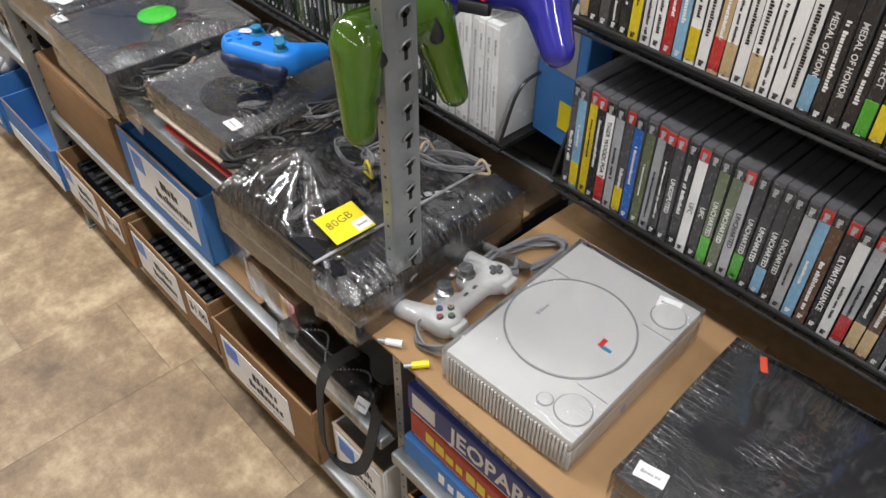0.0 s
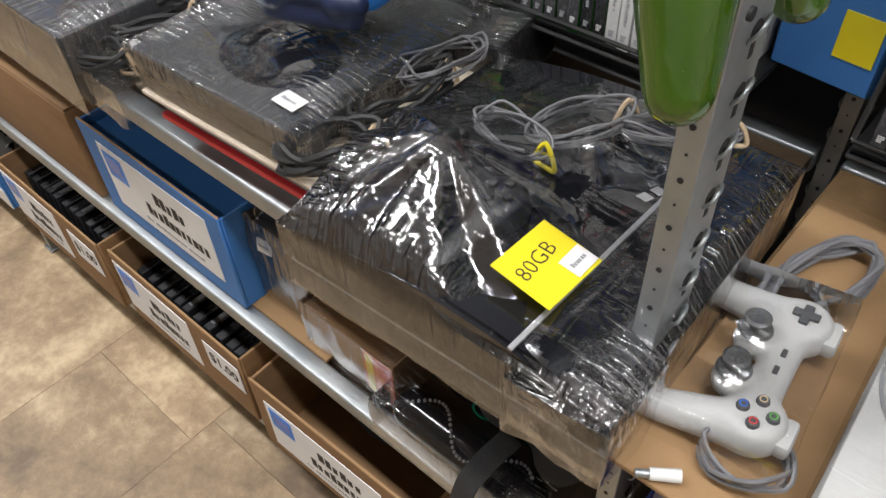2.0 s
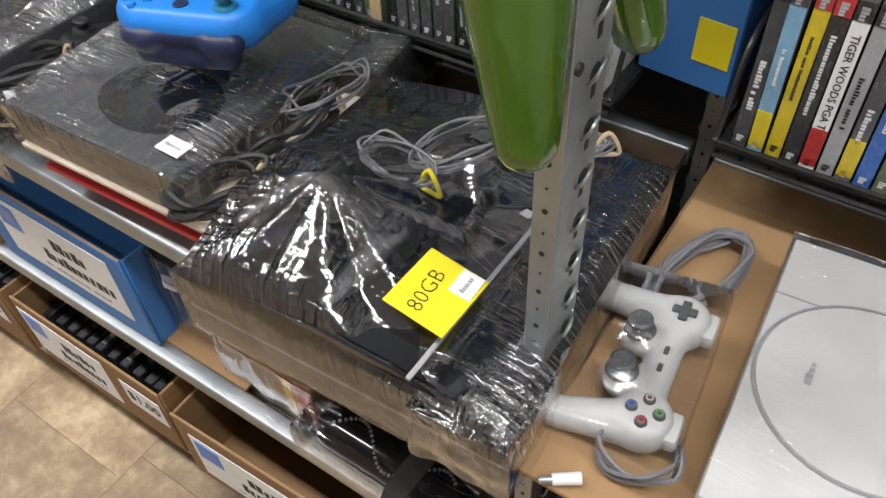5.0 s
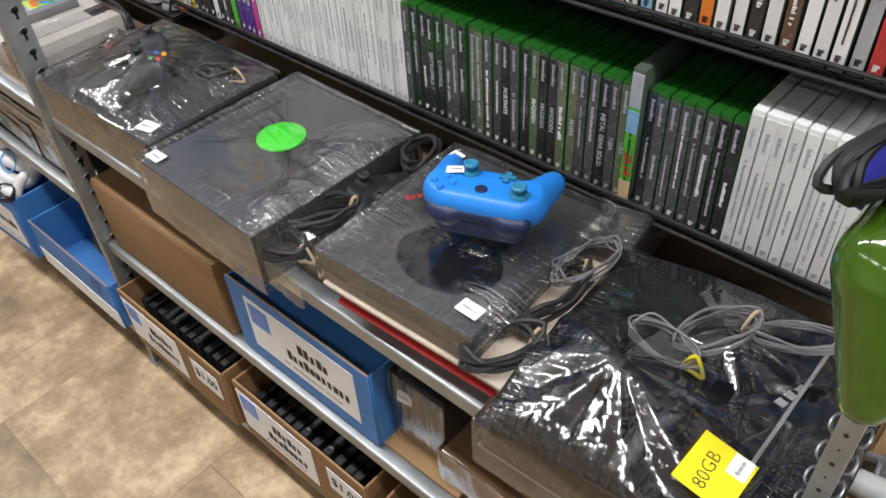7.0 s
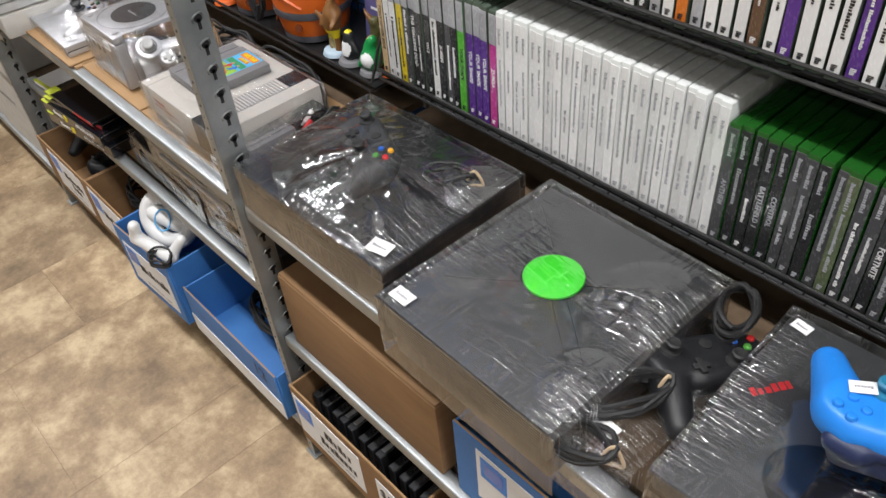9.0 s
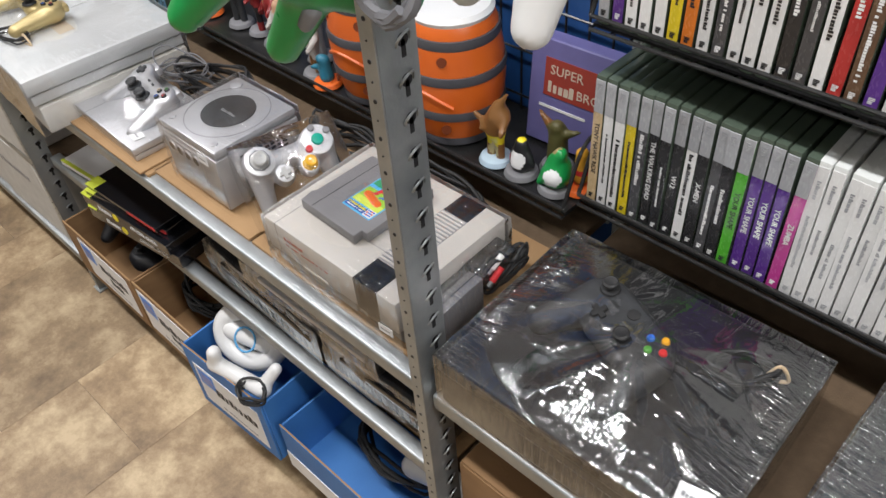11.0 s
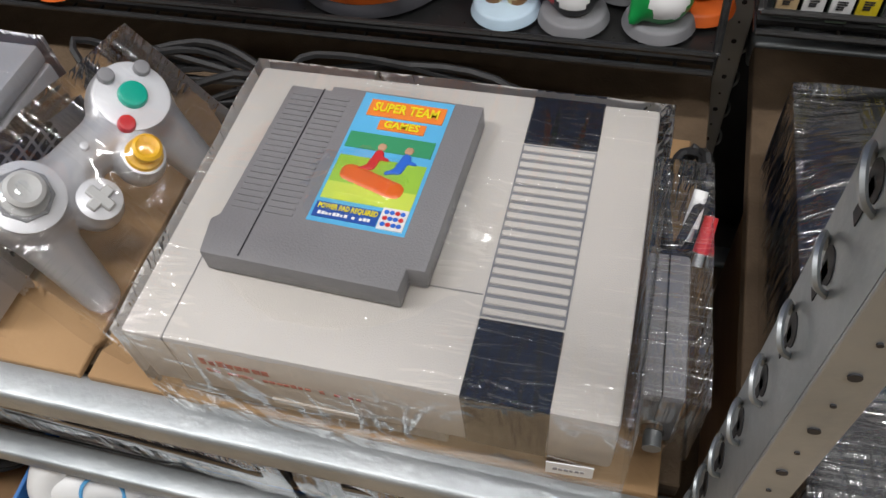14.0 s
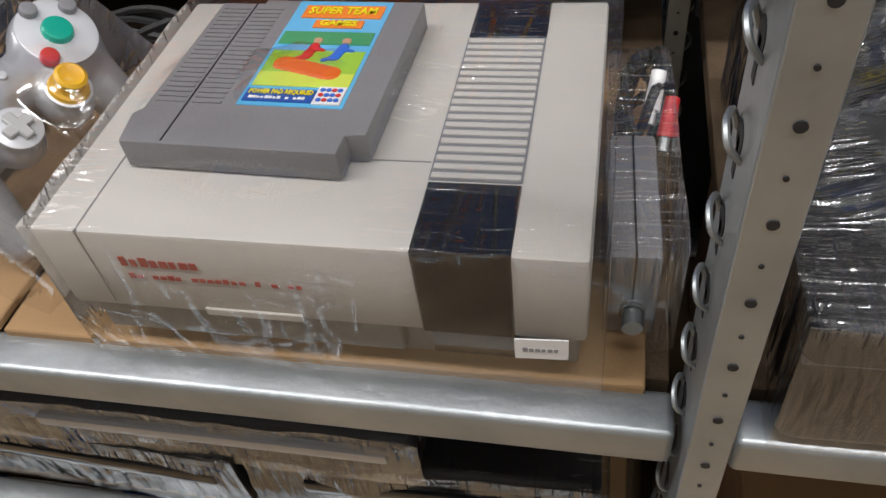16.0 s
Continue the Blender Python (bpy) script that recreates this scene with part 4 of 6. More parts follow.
pad_dual("black twin-stick controller under shrink wrap", BLACK, seated(-0.130, 0.068, S + 0.099, -18, 8, -4), RUBBER, False)
coil("black charging cable tied with rubber bands", seated(-0.085, 0.185, S + 0.102, 60), CABLE_GREY, 7, 0.045, 0.022, 0.0015, 3, RUBBERBAND)
coil("thin cable with yellow tie", seated(-0.12, 0.135, S + 0.104, -10), CABLE_GREY, 5, 0.04, 0.02, 0.0014, 6, YELLOW)
coil("flat grey lead bundle with tan band", seated(-0.02, 0.23, S + 0.100, 30), CABLE_GREY, 6, 0.05, 0.018, 0.0014, 16, RUBBERBAND)
cardboard(-0.24, 0.06, 0.01, 0.33, S - 0.001, th=0.004)

# slim matt black console on magazines, with adapter and bright blue pad
mag = thing("magazine_stack", "stack of magazines with red and cream covers", "magazine", seated(-0.385, 0.135, S, 2))
part("magazine", box(-0.100, 0.120, -0.095, 0.13, 0.000, 0.016, 0.001, 1), PAPER, mag, "white paged magazine")
part("magazine", box(-0.104, 0.130, -0.105, 0.13, 0.0165, 0.030, 0.001, 1), GREY_DK, mag, "thick grey magazine")
part("magazine", box(-0.112, 0.140, -0.124, 0.13, 0.0305, 0.038, 0.001, 1), RED, mag, "red covered magazine")
part("magazine", box(-0.112, 0.135, -0.118, 0.13, 0.0385, 0.056, 0.001, 1), GREY_DK, mag, "dark grey magazine")
part("magazine", box(-0.130, 0.146, -0.128, 0.15, 0.0565, 0.062, 0.001, 1), CREAM, mag, "cream board")
sl = thing("game_console", "slim matt black console in shrink wrap", "console", seated(-0.400, 0.138, S + 0.0625, 2))
part("body", box(-0.118, 0.118, -0.128, 0.14, 0.0, 0.048, 0.006, 3), MATT_DARK, sl)
part("gloss_band", box(-0.1185, 0.1185, -0.1285, 0.1405, 0.018, 0.026, 0.001, 1), GLOSS_BLACK, sl)
part("oval_panel", lathe([(0.07, 0), (0.069, 0.0012), (0, 0.0014)], 40), GLOSS_BLACK, sl, m=pose(0.02, -0.045, 0.048) @ Matrix.Diagonal((1.0, 0.75, 1, 1)))
part("label_print", bars(0.045, 0.010, 6, 8), RED, sl, "red printed lettering", pose(-0.085, 0.03, 0.0482, 0, 0, 55))
price(sl, 0.094, -0.098, 0.054)
price(sl, -0.10, 0.12, 0.052, w=0.02, d=0.014)
wrap(sl, -0.118, 0.135, -0.128, 0.14, 0.049, [(0.1, -0.06, 0.05, 0.012)], 31.0, 0.004, 0.003, n=52, crumple=1.0)
bc = pad_wide("bright blue game controller with teal sticks", BLUE_PL, seated(-0.372, 0.158, S + 0.172, 201, 3, 0), TEAL_PL, (BLUE_PL,) * 4, NAVY_PL)
price(bc, -0.0, 0.0, 0.0, pose(0.040, -0.004, 0.0225, 0, 6, 10), 0.022, 0.014)
ad = thing("power_adapter", "black power adapter brick in shrink wrap", "adapter", seated(-0.262, 0.300, S + 0.036, 8, 0, -8))
part("brick", box(-0.036, 0.036, -0.055, 0.06, 0, 0.058, 0.004), BLACK, ad)
part("face_panel", box(-0.030, 0.030, -0.049, 0.054, 0.058, 0.0592, 0.0005, 1), MATT_DARK, ad)
wrap(ad, -0.037, 0.037, -0.056, 0.061, 0.0595, (), 41.0, 0.005, 0.002, n=22)
coil("black power lead tied with rubber bands", seated(-0.262, 0.045, S + 0.064, 60), RUBBER, 7, 0.045, 0.026, 0.0034, 11, RUBBERBAND, 0.02)
coil("black cable bundle in clear wrap", seated(-0.265, 0.150, S + 0.063, 85), RUBBER, 7, 0.06, 0.022, 0.003, 13, RUBBERBAND, 0.022)
coil("grey thin lead looped in wrap", seated(-0.258, 0.20, S + 0.085, 80), CABLE_GREY, 5, 0.05, 0.022, 0.0014, 14, None, 0.018)

# original black box console with green disc
xb = thing("game_console", "black ribbed console with bright green disc", "console", seated(-0.742, 0.128, S + 0.002, -1.0))
part("lower_body", box(-0.130, 0.128, -0.140, 0.145, 0.0, 0.040, 0.004), BLACK, xb)
part("upper_body", box(-0.136, 0.132, -0.148, 0.150, 0.044, 0.094, 0.005), MATT_DARK, xb)
part("waist", box(-0.128, 0.126, -0.136, 0.14, 0.040, 0.044), INK, xb)
xr = bmesh.new()
for i in range(9):
    box(-0.126, 0.122, -0.1495, -0.146, 0.050 + i * 0.0046, 0.0525 + i * 0.0046, into=xr)
part("front_ribs", xr, BLACK, xb)
cross = bmesh.new()
for a in (38, 142, 218, 322):
    merge(cross, box(0.043, 0.150, -0.010, 0.010, 0.0, 0.0022, 0.0008, 1), pose(0, 0, 0, 0, 0, a))
part("raised_cross", cross, MATT_DARK, xb, m=pose(-0.012, 0.018, 0.0938) @ Matrix.Diagonal((0.9, 0.9, 1, 1)))
part("logo_disc", cyl(0.037, 0.0035, 40, bev=0.001), LIME, xb, "bright green disc", pose(-0.012, 0.018, 0.0965))
price(xb, -0.118, -0.128, 0.0975)
wrap(xb, 0.128, 0.200, -0.135, 0.120, 0.050, [(0.165, 0.06, 0.07, 0.020), (0.15, -0.06, 0.06, 0.018)], 55.0, 0.010, 0.003, n=36, name="loose_wrap", crumple=1.0)
price(xb, 0.150, -0.085, 0.066, w=0.034)
wrap(xb, -0.136, 0.140, -0.150, 0.150, 0.0985, [(0.10, 0.06, 0.07, 0.018), (0.12, -0.08, 0.05, 0.012)], 51.0, 0.0025, 0.003, n=56, crumple=0.5)
pad_wide("bulky black controller with coloured buttons in wrap", BLACK, seated(-0.560, 0.185, S + 0.056, 62, 0, 10), RUBBER)
coil("black breakaway cable with tan bands", seated(-0.600, 0.080, S + 0.060, 60), RUBBER, 6, 0.05, 0.022, 0.003, 15, RUBBERBAND, 0.02)
coil("black video cable with coloured plugs", seated(-0.595, 0.010, S + 0.052, 20), RUBBER, 5, 0.032, 0.02, 0.003, 19, RUBBERBAND, 0.018)
coil("dark looped lead in wrap", seated(-0.578, 0.260, S + 0.068, 110), RUBBER, 5, 0.04, 0.02, 0.003, 26, None, 0.02)

# black console with pad wrapped on top, by the post
el = thing("game_console", "black console box with wrapped controller on top", "console", seated(-1.095, 0.148, S + 0.003, 1.0))
part("body", box(-0.168, 0.168, -0.132, 0.130, 0.0, 0.080, 0.007, 3), BLACK, el)
part("lid_seam", box(-0.1685, 0.1685, -0.1325, 0.1305, 0.058, 0.060), INK, el)
part("disc_tray", box(-0.12, 0.05, -0.1332, -0.131, 0.062, 0.074, 0.001, 1), GLOSS_BLACK, el)
vr = bmesh.new()
for i in range(16):
    box(-0.1695, -0.167, -0.10 + i * 0.013, -0.094 + i * 0.013, 0.014, 0.054, into=vr)
    box(-0.05 + i * 0.01, -0.044 + i * 0.01, -0.1335, -0.131, 0.010, 0.046, into=vr)
part("vent_ribs", vr, INK, el)
price(el, 0.135, -0.105, 0.0865, w=0.034, d=0.024)
wrap(el, -0.168, 0.168, -0.132, 0.130, 0.082, [(-0.045, 0.02, 0.14, 0.044), (0.010, -0.010, 0.135, 0.050), (0.075, -0.060, 0.085, 0.024), (-0.115, 0.045, 0.06, 0.030), (0.11, 0.06, 0.06, 0.022)], 61.0, 0.0022, 0.003, n=76, crumple=0.15)
pad_wide("black wireless controller with coloured buttons under wrap", MATT_DARK, seated(-1.118, 0.150, S + 0.108, -24, 4, 0), RUBBER)
coil("black lead with cream ties in wrap", seated(-0.995, 0.205, S + 0.086, 30), RUBBER, 5, 0.035, 0.018, 0.0026, 17, RUBBERBAND)

# front-loading grey console with a cartridge
cardboard(-1.668, -1.316, 0.034, 0.30, S - 0.001, th=0.006, lab="brown cardboard sheet under the grey console")
ne = thing("game_console", "aged two-tone grey cartridge console in wrap", "console", seated(-1.472, 0.1315, S + 0.006))
A, B = 0.128, 0.1015
part("upper_body", box(-A, A, -B, B, 0.036, 0.089, 0.0025), NES_LIGHT, ne)
part("lower_body", box(-A + 0.004, A - 0.004, -B + 0.014, B - 0.004, 0.0, 0.036, 0.002), NES_DARK, ne, "darker grey base")
part("front_recess", box(-A + 0.006, 0.04, -B + 0.006, -B + 0.02, 0.010, 0.036, 0.001, 1), NES_DARK, ne)
part("door_seam", box(-0.104, -0.1032, -B - 0.0003, 0.0, 0.040, 0.0893), NES_DARK, ne)
part("door_seam", box(-0.104, 0.052, -0.0448, -0.0440, 0.0888, 0.0893), NES_DARK, ne)
part("door_handle", box(-0.055, -0.005, -B - 0.0015, -B, 0.036, 0.041, 0.0005, 1), NES_LIGHT, ne)
part("brand_print", bars(0.040, 0.0062, 8, 6), material("dull_red_print", (0.40, 0.06, 0.05), 0.5), ne, "dull red lettering", pose(-0.068, -B - 0.0003, 0.071) @ FRONT)
part("brand_print", bars(0.088, 0.0034, 22, 9), MATS["dull_red_print"], ne, "dull red lettering", pose(-0.043, -B - 0.0003, 0.061) @ FRONT)
part("black_panel", box(0.053, 0.096, -B - 0.0008, -0.058, 0.036, 0.0898, 0.0008, 1), GLOSS_BLACK, ne, "glossy black panel")
part("black_panel", box(0.053, 0.096, -B + 0.012, -B + 0.03, 0.004, 0.036), GLOSS_BLACK, ne, "glossy black panel")
part("black_panel", box(0.053, 0.096, 0.062, B, 0.088, 0.0898, 0.0008, 1), GLOSS_BLACK, ne, "glossy black panel")
part("vent_bed", box(0.053, 0.096, -0.057, 0.061, 0.0885, 0.0894), GREY_DK, ne, "dark vent slots")
for i in range(19):
    part("vent_slat", box(0.054, 0.095, -0.0560 + i * 0.0062, -0.0523 + i * 0.0062, 0.0886, 0.0905, 0.0004, 1), NES_LIGHT, ne)
price(ne, 0, 0, 0, pose(0.108, -B - 0.0035, 0.034, 90, 0, 3), 0.024, 0.014)
wrap(ne, -A, A + 0.005, -B, B, 0.0895, [(-0.03, 0.005, 0.085, 0.019)], 71.0, 0.0026, 0.0025, n=60, mat=FILM_TIGHT, crumple=1.2)
ct = thing("game_cartridge", "grey game cartridge with a colourful picture label", "cartridge", seated(-1.506, 0.134, S + 0.0962, -2))
part("shell", prism([(-0.060, -0.062), (0.050, -0.062), (0.050, -0.048), (0.060, -0.048), (0.060, 0.070), (-0.034, 0.070), (-0.034, 0.066), (-0.060, 0.066), (-0.060, -0.036), (-0.064, -0.040)], 0.0, 0.016, 0.0012), CART, ct)
gr = bmesh.new()
for i in range(22):
    box(-0.056, -0.040, -0.030 + i * 0.0042, -0.0285 + i * 0.0042, 0.016, 0.0166, into=gr)
    box(-0.036, -0.020, -0.030 + i * 0.0042, -0.0285 + i * 0.0042, 0.016, 0.0166, into=gr)
tagged(part("grip_ridge_pattern", gr, CART, ct), kind="stuff")
part("groove", box(-0.0385, -0.0377, -0.06, 0.066, 0.016, 0.0163), INK, ct)
pic = part("picture_label", box(-0.012, 0.043, -0.030, 0.068, 0.016, 0.0163), material("sky_blue_print", (0.10, 0.42, 0.70), 0.35, coat=0.5), ct, "blue and green picture label")
PICS = [("grass_print", (0.30, 0.52, 0.05), -0.010, 0.041, -0.012, 0.018), ("meadow_print", (0.55, 0.66, 0.08), -0.010, 0.041, -0.014, -0.002),
        ("trees_print", (0.04, 0.28, 0.12), -0.010, 0.041, 0.024, 0.036), ("title_print", (0.80, 0.22, 0.03), -0.006, 0.040, 0.050, 0.063),
        ("title_print", (0.80, 0.22, 0.03), 0.004, 0.032, 0.040, 0.0475), ("caption_print", (0.02, 0.08, 0.35), -0.010, 0.026, -0.027, -0.017), ("dots_print", (0.75, 0.75, 0.72), 0.0268, 0.041, -0.028, -0.014)]
for k, (nm, col, x0, x1, y0, y1) in enumerate(PICS):
    part(nm, box(x0, x1, y0, y1, 0.0163, 0.01655 + k * 0.0001), material(nm, col, 0.35, coat=0.4), pic)
part("log_print", blob([(0.0, 0.006, 0.0165, 0.028, -0.002, 0.0165, 0.0062, 0.0062)], 0.0015, 0.002, [(0.0176, 1)]), ORANGE, pic)
for sx, cc in ((0.010, RED), (0.026, C_BLU)):
    part("runner_print", blob([(sx, 0.012, 0.0165, sx + 0.002, 0.022, 0.0165, 0.003, 0.0028), (sx, 0.012, 0.0165, sx - 0.006, 0.009, 0.0165, 0.0018, 0.0015), (sx + 0.001, 0.020, 0.0165, sx + 0.008, 0.018, 0.0165, 0.0015, 0.0013)], 0.0012, 0.0015, [(0.0178, 1)]), cc, pic)
    part("runner_print", blob([(sx + 0.002, 0.027, 0.0165, sx + 0.0021, 0.027, 0.0165, 0.003, 0.003)], 0.0012, 0.0015, [(0.0179, 1)]), SKIN, pic)
part("lettering", text_mesh("SUPER TEAM", 0.0098, YELLOW, 0.0002, 0.0002, 0.72), None, pic, m=pose(0.017, 0.0565, 0.0173))
part("lettering", text_mesh("GAMES", 0.0075, YELLOW, 0.0002, 0.0002, 0.9), None, pic, m=pose(0.018, 0.0438, 0.0174))
part("lettering", text_mesh("POWER PAD REQUIRED", 0.0048, YELLOW, 0.0002, 0.0001, 0.66), None, pic, m=pose(0.0085, -0.0200, 0.0174))
part("lettering", bars(0.03, 0.002, 14, 3), PAPER, pic, m=pose(0.008, -0.0245, 0.0172))
for i in range(12):
    part("dot", cyl(0.0014, 0.0003, 10), C_RED if i % 3 == 1 else C_BLU, pic, m=pose(0.0295 + (i % 4) * 0.003, -0.0250 + (i // 4) * 0.004, 0.0173))
pa = thing("power_adapter", "grey power adapter beside the console in wrap", "adapter", seated(-1.326, 0.110, S + 0.006, 2))
part("brick", box(-0.012, 0.012, -0.045, 0.045, 0.0, 0.056, 0.003), CART, pa)
part("face_seam", box(-0.0005, 0.0005, -0.0455, 0.0455, 0.002, 0.0566), INK, pa)
part("plug", cyl(0.005, 0.014, 14, None, pose(0.0, -0.045, 0.022, 90)), GALV, pa)
part("plug_ring", ring(0.0062, 0.005, 0.003, 16), INK, pa, m=pose(0, -0.047, 0.022, 90))
wrap(pa, -0.010, 0.018, -0.050, 0.10, 0.066, (), 77.0, 0.006, 0.003, n=24)
coil("black switch cable with white and red plugs", seated(-1.322, 0.205, S + 0.012, 85), RUBBER, 6, 0.04, 0.012, 0.0028, 18, None, 0.035)
for k, (zz, mt, lb) in enumerate(((0.062, WHITE_PL, "white moulded video cable plug"), (0.052, RED, "red moulded video cable plug"))):
    pl = thing("video_plug", lb, "plug", seated(-1.318 + k * 0.008, 0.175 - 0.01 * k, S + zz, 80, 0, 50))
    part("grip", cyl(0.0046, 0.022, 12, 0.004), mt, pl)
    part("pin", cyl(0.003, 0.008, 10, None, pose(0, 0, -0.008)), GALV, pl)
coil("black cable loops behind the console in wrap", seated(-1.52, 0.275, S + 0.010, 0), RUBBER, 6, 0.10, 0.022, 0.003, 20, None, 0.03)
coil("black leads bagged behind the silver cube", seated(-1.69, 0.262, S + 0.010, 0), RUBBER, 8, 0.075, 0.026, 0.003, 21, None, 0.035)

# silver cube console with its pad
cardboard(-1.94, -1.674, 0.034, 0.28, S - 0.001, th=0.006, lab="brown cardboard sheet under the silver cube console")
gc = thing("game_console", "silver cube console with dark round badge", "console", seated(-1.815, 0.127, S + 0.006, 0.0))
part("body", box(-0.075, 0.075, -0.075, 0.078, 0.006, 0.098, 0.003), SILVER, gc)
part("top_lid", box(-0.0745, 0.0745, -0.0745, 0.0775, 0.099, 0.114, 0.004), SILVER, gc)
part("lid_badge", cyl(0.043, 0.0022, 48, bev=0.0006), MATT_DARK, gc, "dark round badge", pose(0.0, 0.006, 0.1136))
part("badge_print", bars(0.034, 0.005, 8, 7), SILVER, gc, m=pose(0.006, 0.002, 0.1160))
part("lid_groove", ring(0.0675, 0.0665, 0.0006), GREY_DK, gc, m=pose(0, 0.004, 0.1138))
part("open_button", cyl(0.010, 0.0025, 24, bev=0.0008), SILVER, gc, m=pose(-0.052, 0.058, 0.1138))
for dx, dy in ((-0.058, -0.058), (0.056, -0.06)):
    part("small_button", cyl(0.006, 0.002, 20, bev=0.0006), SILVER, gc, m=pose(dx, dy, 0.1138))
part("front_panel", box(-0.066, 0.030, -0.0765, -0.0745, 0.030, 0.090, 0.001, 1), SILVER, gc)
for i in range(4):
    part("controller_port", cyl(0.0075, 0.0015, 20, None, pose(-0.050 + i * 0.022, -0.0762, 0.074, 90)), INK, gc, "dark controller port")
    part("port_rim", ring(0.0092, 0.0075, 0.002, 20), SILVER, gc, m=pose(-0.050 + i * 0.022, -0.0762, 0.074, 90))
gv = bmesh.new()
for i in range(8):
    for j in range(8):
        box(0.0745, 0.0757, -0.035 + i * 0.011, -0.027 + i * 0.011, 0.030 + j * 0.0075, 0.0345 + j * 0.0075, into=gv)
part("side_vent", gv, INK, gc, "dark side vent holes")
price(gc, 0, 0, 0, pose(0.044, -0.0785, 0.092, 90, 0, 0), 0.024, 0.016)
wrap(gc, -0.075, 0.076, -0.076, 0.078, 0.116, (), 81.0, 0.0024, 0.0025, n=34, mat=FILM_TIGHT, crumple=0.7)
gp = thing("game_controller", "silver controller with coloured buttons in wrap", "controller", seated(-1.677, 0.140, S + 0.079, 75, 38, 0))
SILVER_LIGHT = material("pale_silver_plastic", (0.66, 0.66, 0.67), 0.36, 0.25, (0.60, 0.60, 0.62), 25, 0.05, 900)
part("shell", blob([(-0.044, 0.014, 0, 0.044, 0.014, 0, 0.016, 0.016), (-0.046, 0.018, 0, -0.046, 0.018, 0.001, 0.026, 0.026), (0.046, 0.018, 0, 0.046, 0.018, 0.001, 0.027, 0.027), (-0.020, -0.012, 0, -0.020, -0.012, 0.001, 0.016, 0.016), (0.020, -0.012, 0, 0.020, -0.012, 0.001, 0.016, 0.016),
                     (-0.052, 0.006, -0.006, -0.056, -0.048, -0.028, 0.018, 0.012), (0.052, 0.006, -0.006, 0.056, -0.048, -0.028, 0.018, 0.012)], 0.0038, 0.008, [(0.015, 1)]), SILVER, gp)
for px, py, pr in ((-0.046, 0.018, 0.0225), (0.046, 0.018, 0.0235), (-0.020, -0.012, 0.0135), (0.020, -0.012, 0.0135)):
    part("face_plate", lathe([(pr, 0), (pr * 0.99, 0.0010), (pr * 0.94, 0.0014), (0, 0.0014)], 32), SILVER_LIGHT, gp, "pale silver face plate", pose(px, py, 0.0148))
part("start_button", cyl(0.0028, 0.002, 14, bev=0.0006), SILVER_LIGHT, gp, m=pose(0, 0.016, 0.0150))
stick(gp, -0.046, 0.019, 0.0160, GREY_PS, 0.011)
part("gate_ring", ring(0.0165, 0.014, 0.002, 8), GREY_DK, gp, m=pose(-0.046, 0.019, 0.0160))
stick(gp, 0.020, -0.012, 0.0155, material("yellow_stick", (0.75, 0.42, 0.02), 0.4), 0.009)
dpad(gp, -0.020, -0.012, 0.0158, GREY_PS, 0.009)
for dx, dy, r, mm in ((0.046, 0.018, 0.0095, material("teal_button", (0.0, 0.35, 0.25), 0.3, coat=0.3)), (0.028, 0.008, 0.0058, C_RED), (0.064, 0.026, 0.0055, GREY_DK), (0.044, 0.037, 0.0055, GREY_DK)):
    part("button", cyl(r, 0.0045, 20, r * 0.9, bev=0.001), mm, gp, m=pose(dx, dy, 0.0158))
part("plug", box(-0.005, 0.005, -0.03, 0.0, -0.004, 0.004, 0.001, 1), SILVER, gp, "silver metal plug", pose(-0.018, -0.075, -0.044, -18, 0, 20))
wrap(gp, -0.078, 0.078, -0.085, 0.05, 0.014, [(-0.046, 0.019, 0.03, 0.014), (0.02, -0.012, 0.03, 0.014)], 85.0, 0.004, 0.003, n=30, z0=-0.045, mat=FILM_TIGHT)

# silver slim console with controller
cardboard(-2.215, -1.935, 0.020, 0.25, S - 0.001, th=0.006, lab="brown cardboard sheet under the silver slim console")
cardboard(-2.20, -1.945, 0.012, 0.22, S + 0.0052, th=0.004, lab="second cardboard sheet under the silver slim console")
p3 = thing("game_console", "silver slim disc console in clear wrap", "console", seated(-2.085, 0.105, S + 0.0096, -2))
part("lower_body", box(-0.112, 0.112, -0.075, 0.075, 0.0, 0.011, 0.002), SILVER, p3)
part("upper_body", box(-0.114, 0.114, -0.077, 0.077, 0.013, 0.026, 0.002), SILVER, p3)
part("waist", box(-0.110, 0.110, -0.073, 0.073, 0.011, 0.013), INK, p3)
part("lid_line", box(-0.06, -0.0592, -0.076, 0.076, 0.0258, 0.0263), GREY_DK, p3)
price(p3, 0.082, -0.05, 0.0275)
wrap(p3, -0.114, 0.118, -0.077, 0.09, 0.0275, [(-0.01, 0.02, 0.07, 0.03)], 91.0, 0.004, 0.003, n=40, mat=FILM_TIGHT)
pad_dual("silver twin-stick controller under clear wrap", SILVER, seated(-2.075, 0.125, S + 0.056, -12, 14, 0), MATT_DARK)
coil("clear bag of black cables behind the silver console", seated(-2.03, 0.235, S + 0.008, 10), RUBBER, 9, 0.085, 0.035, 0.0026, 22, RUBBERBAND, 0.04)
coil("thin silver lead looped in wrap", seated(-2.10, 0.215, S + 0.030, 30), CABLE_GREY, 5, 0.05, 0.03, 0.0016, 23, None, 0.03)

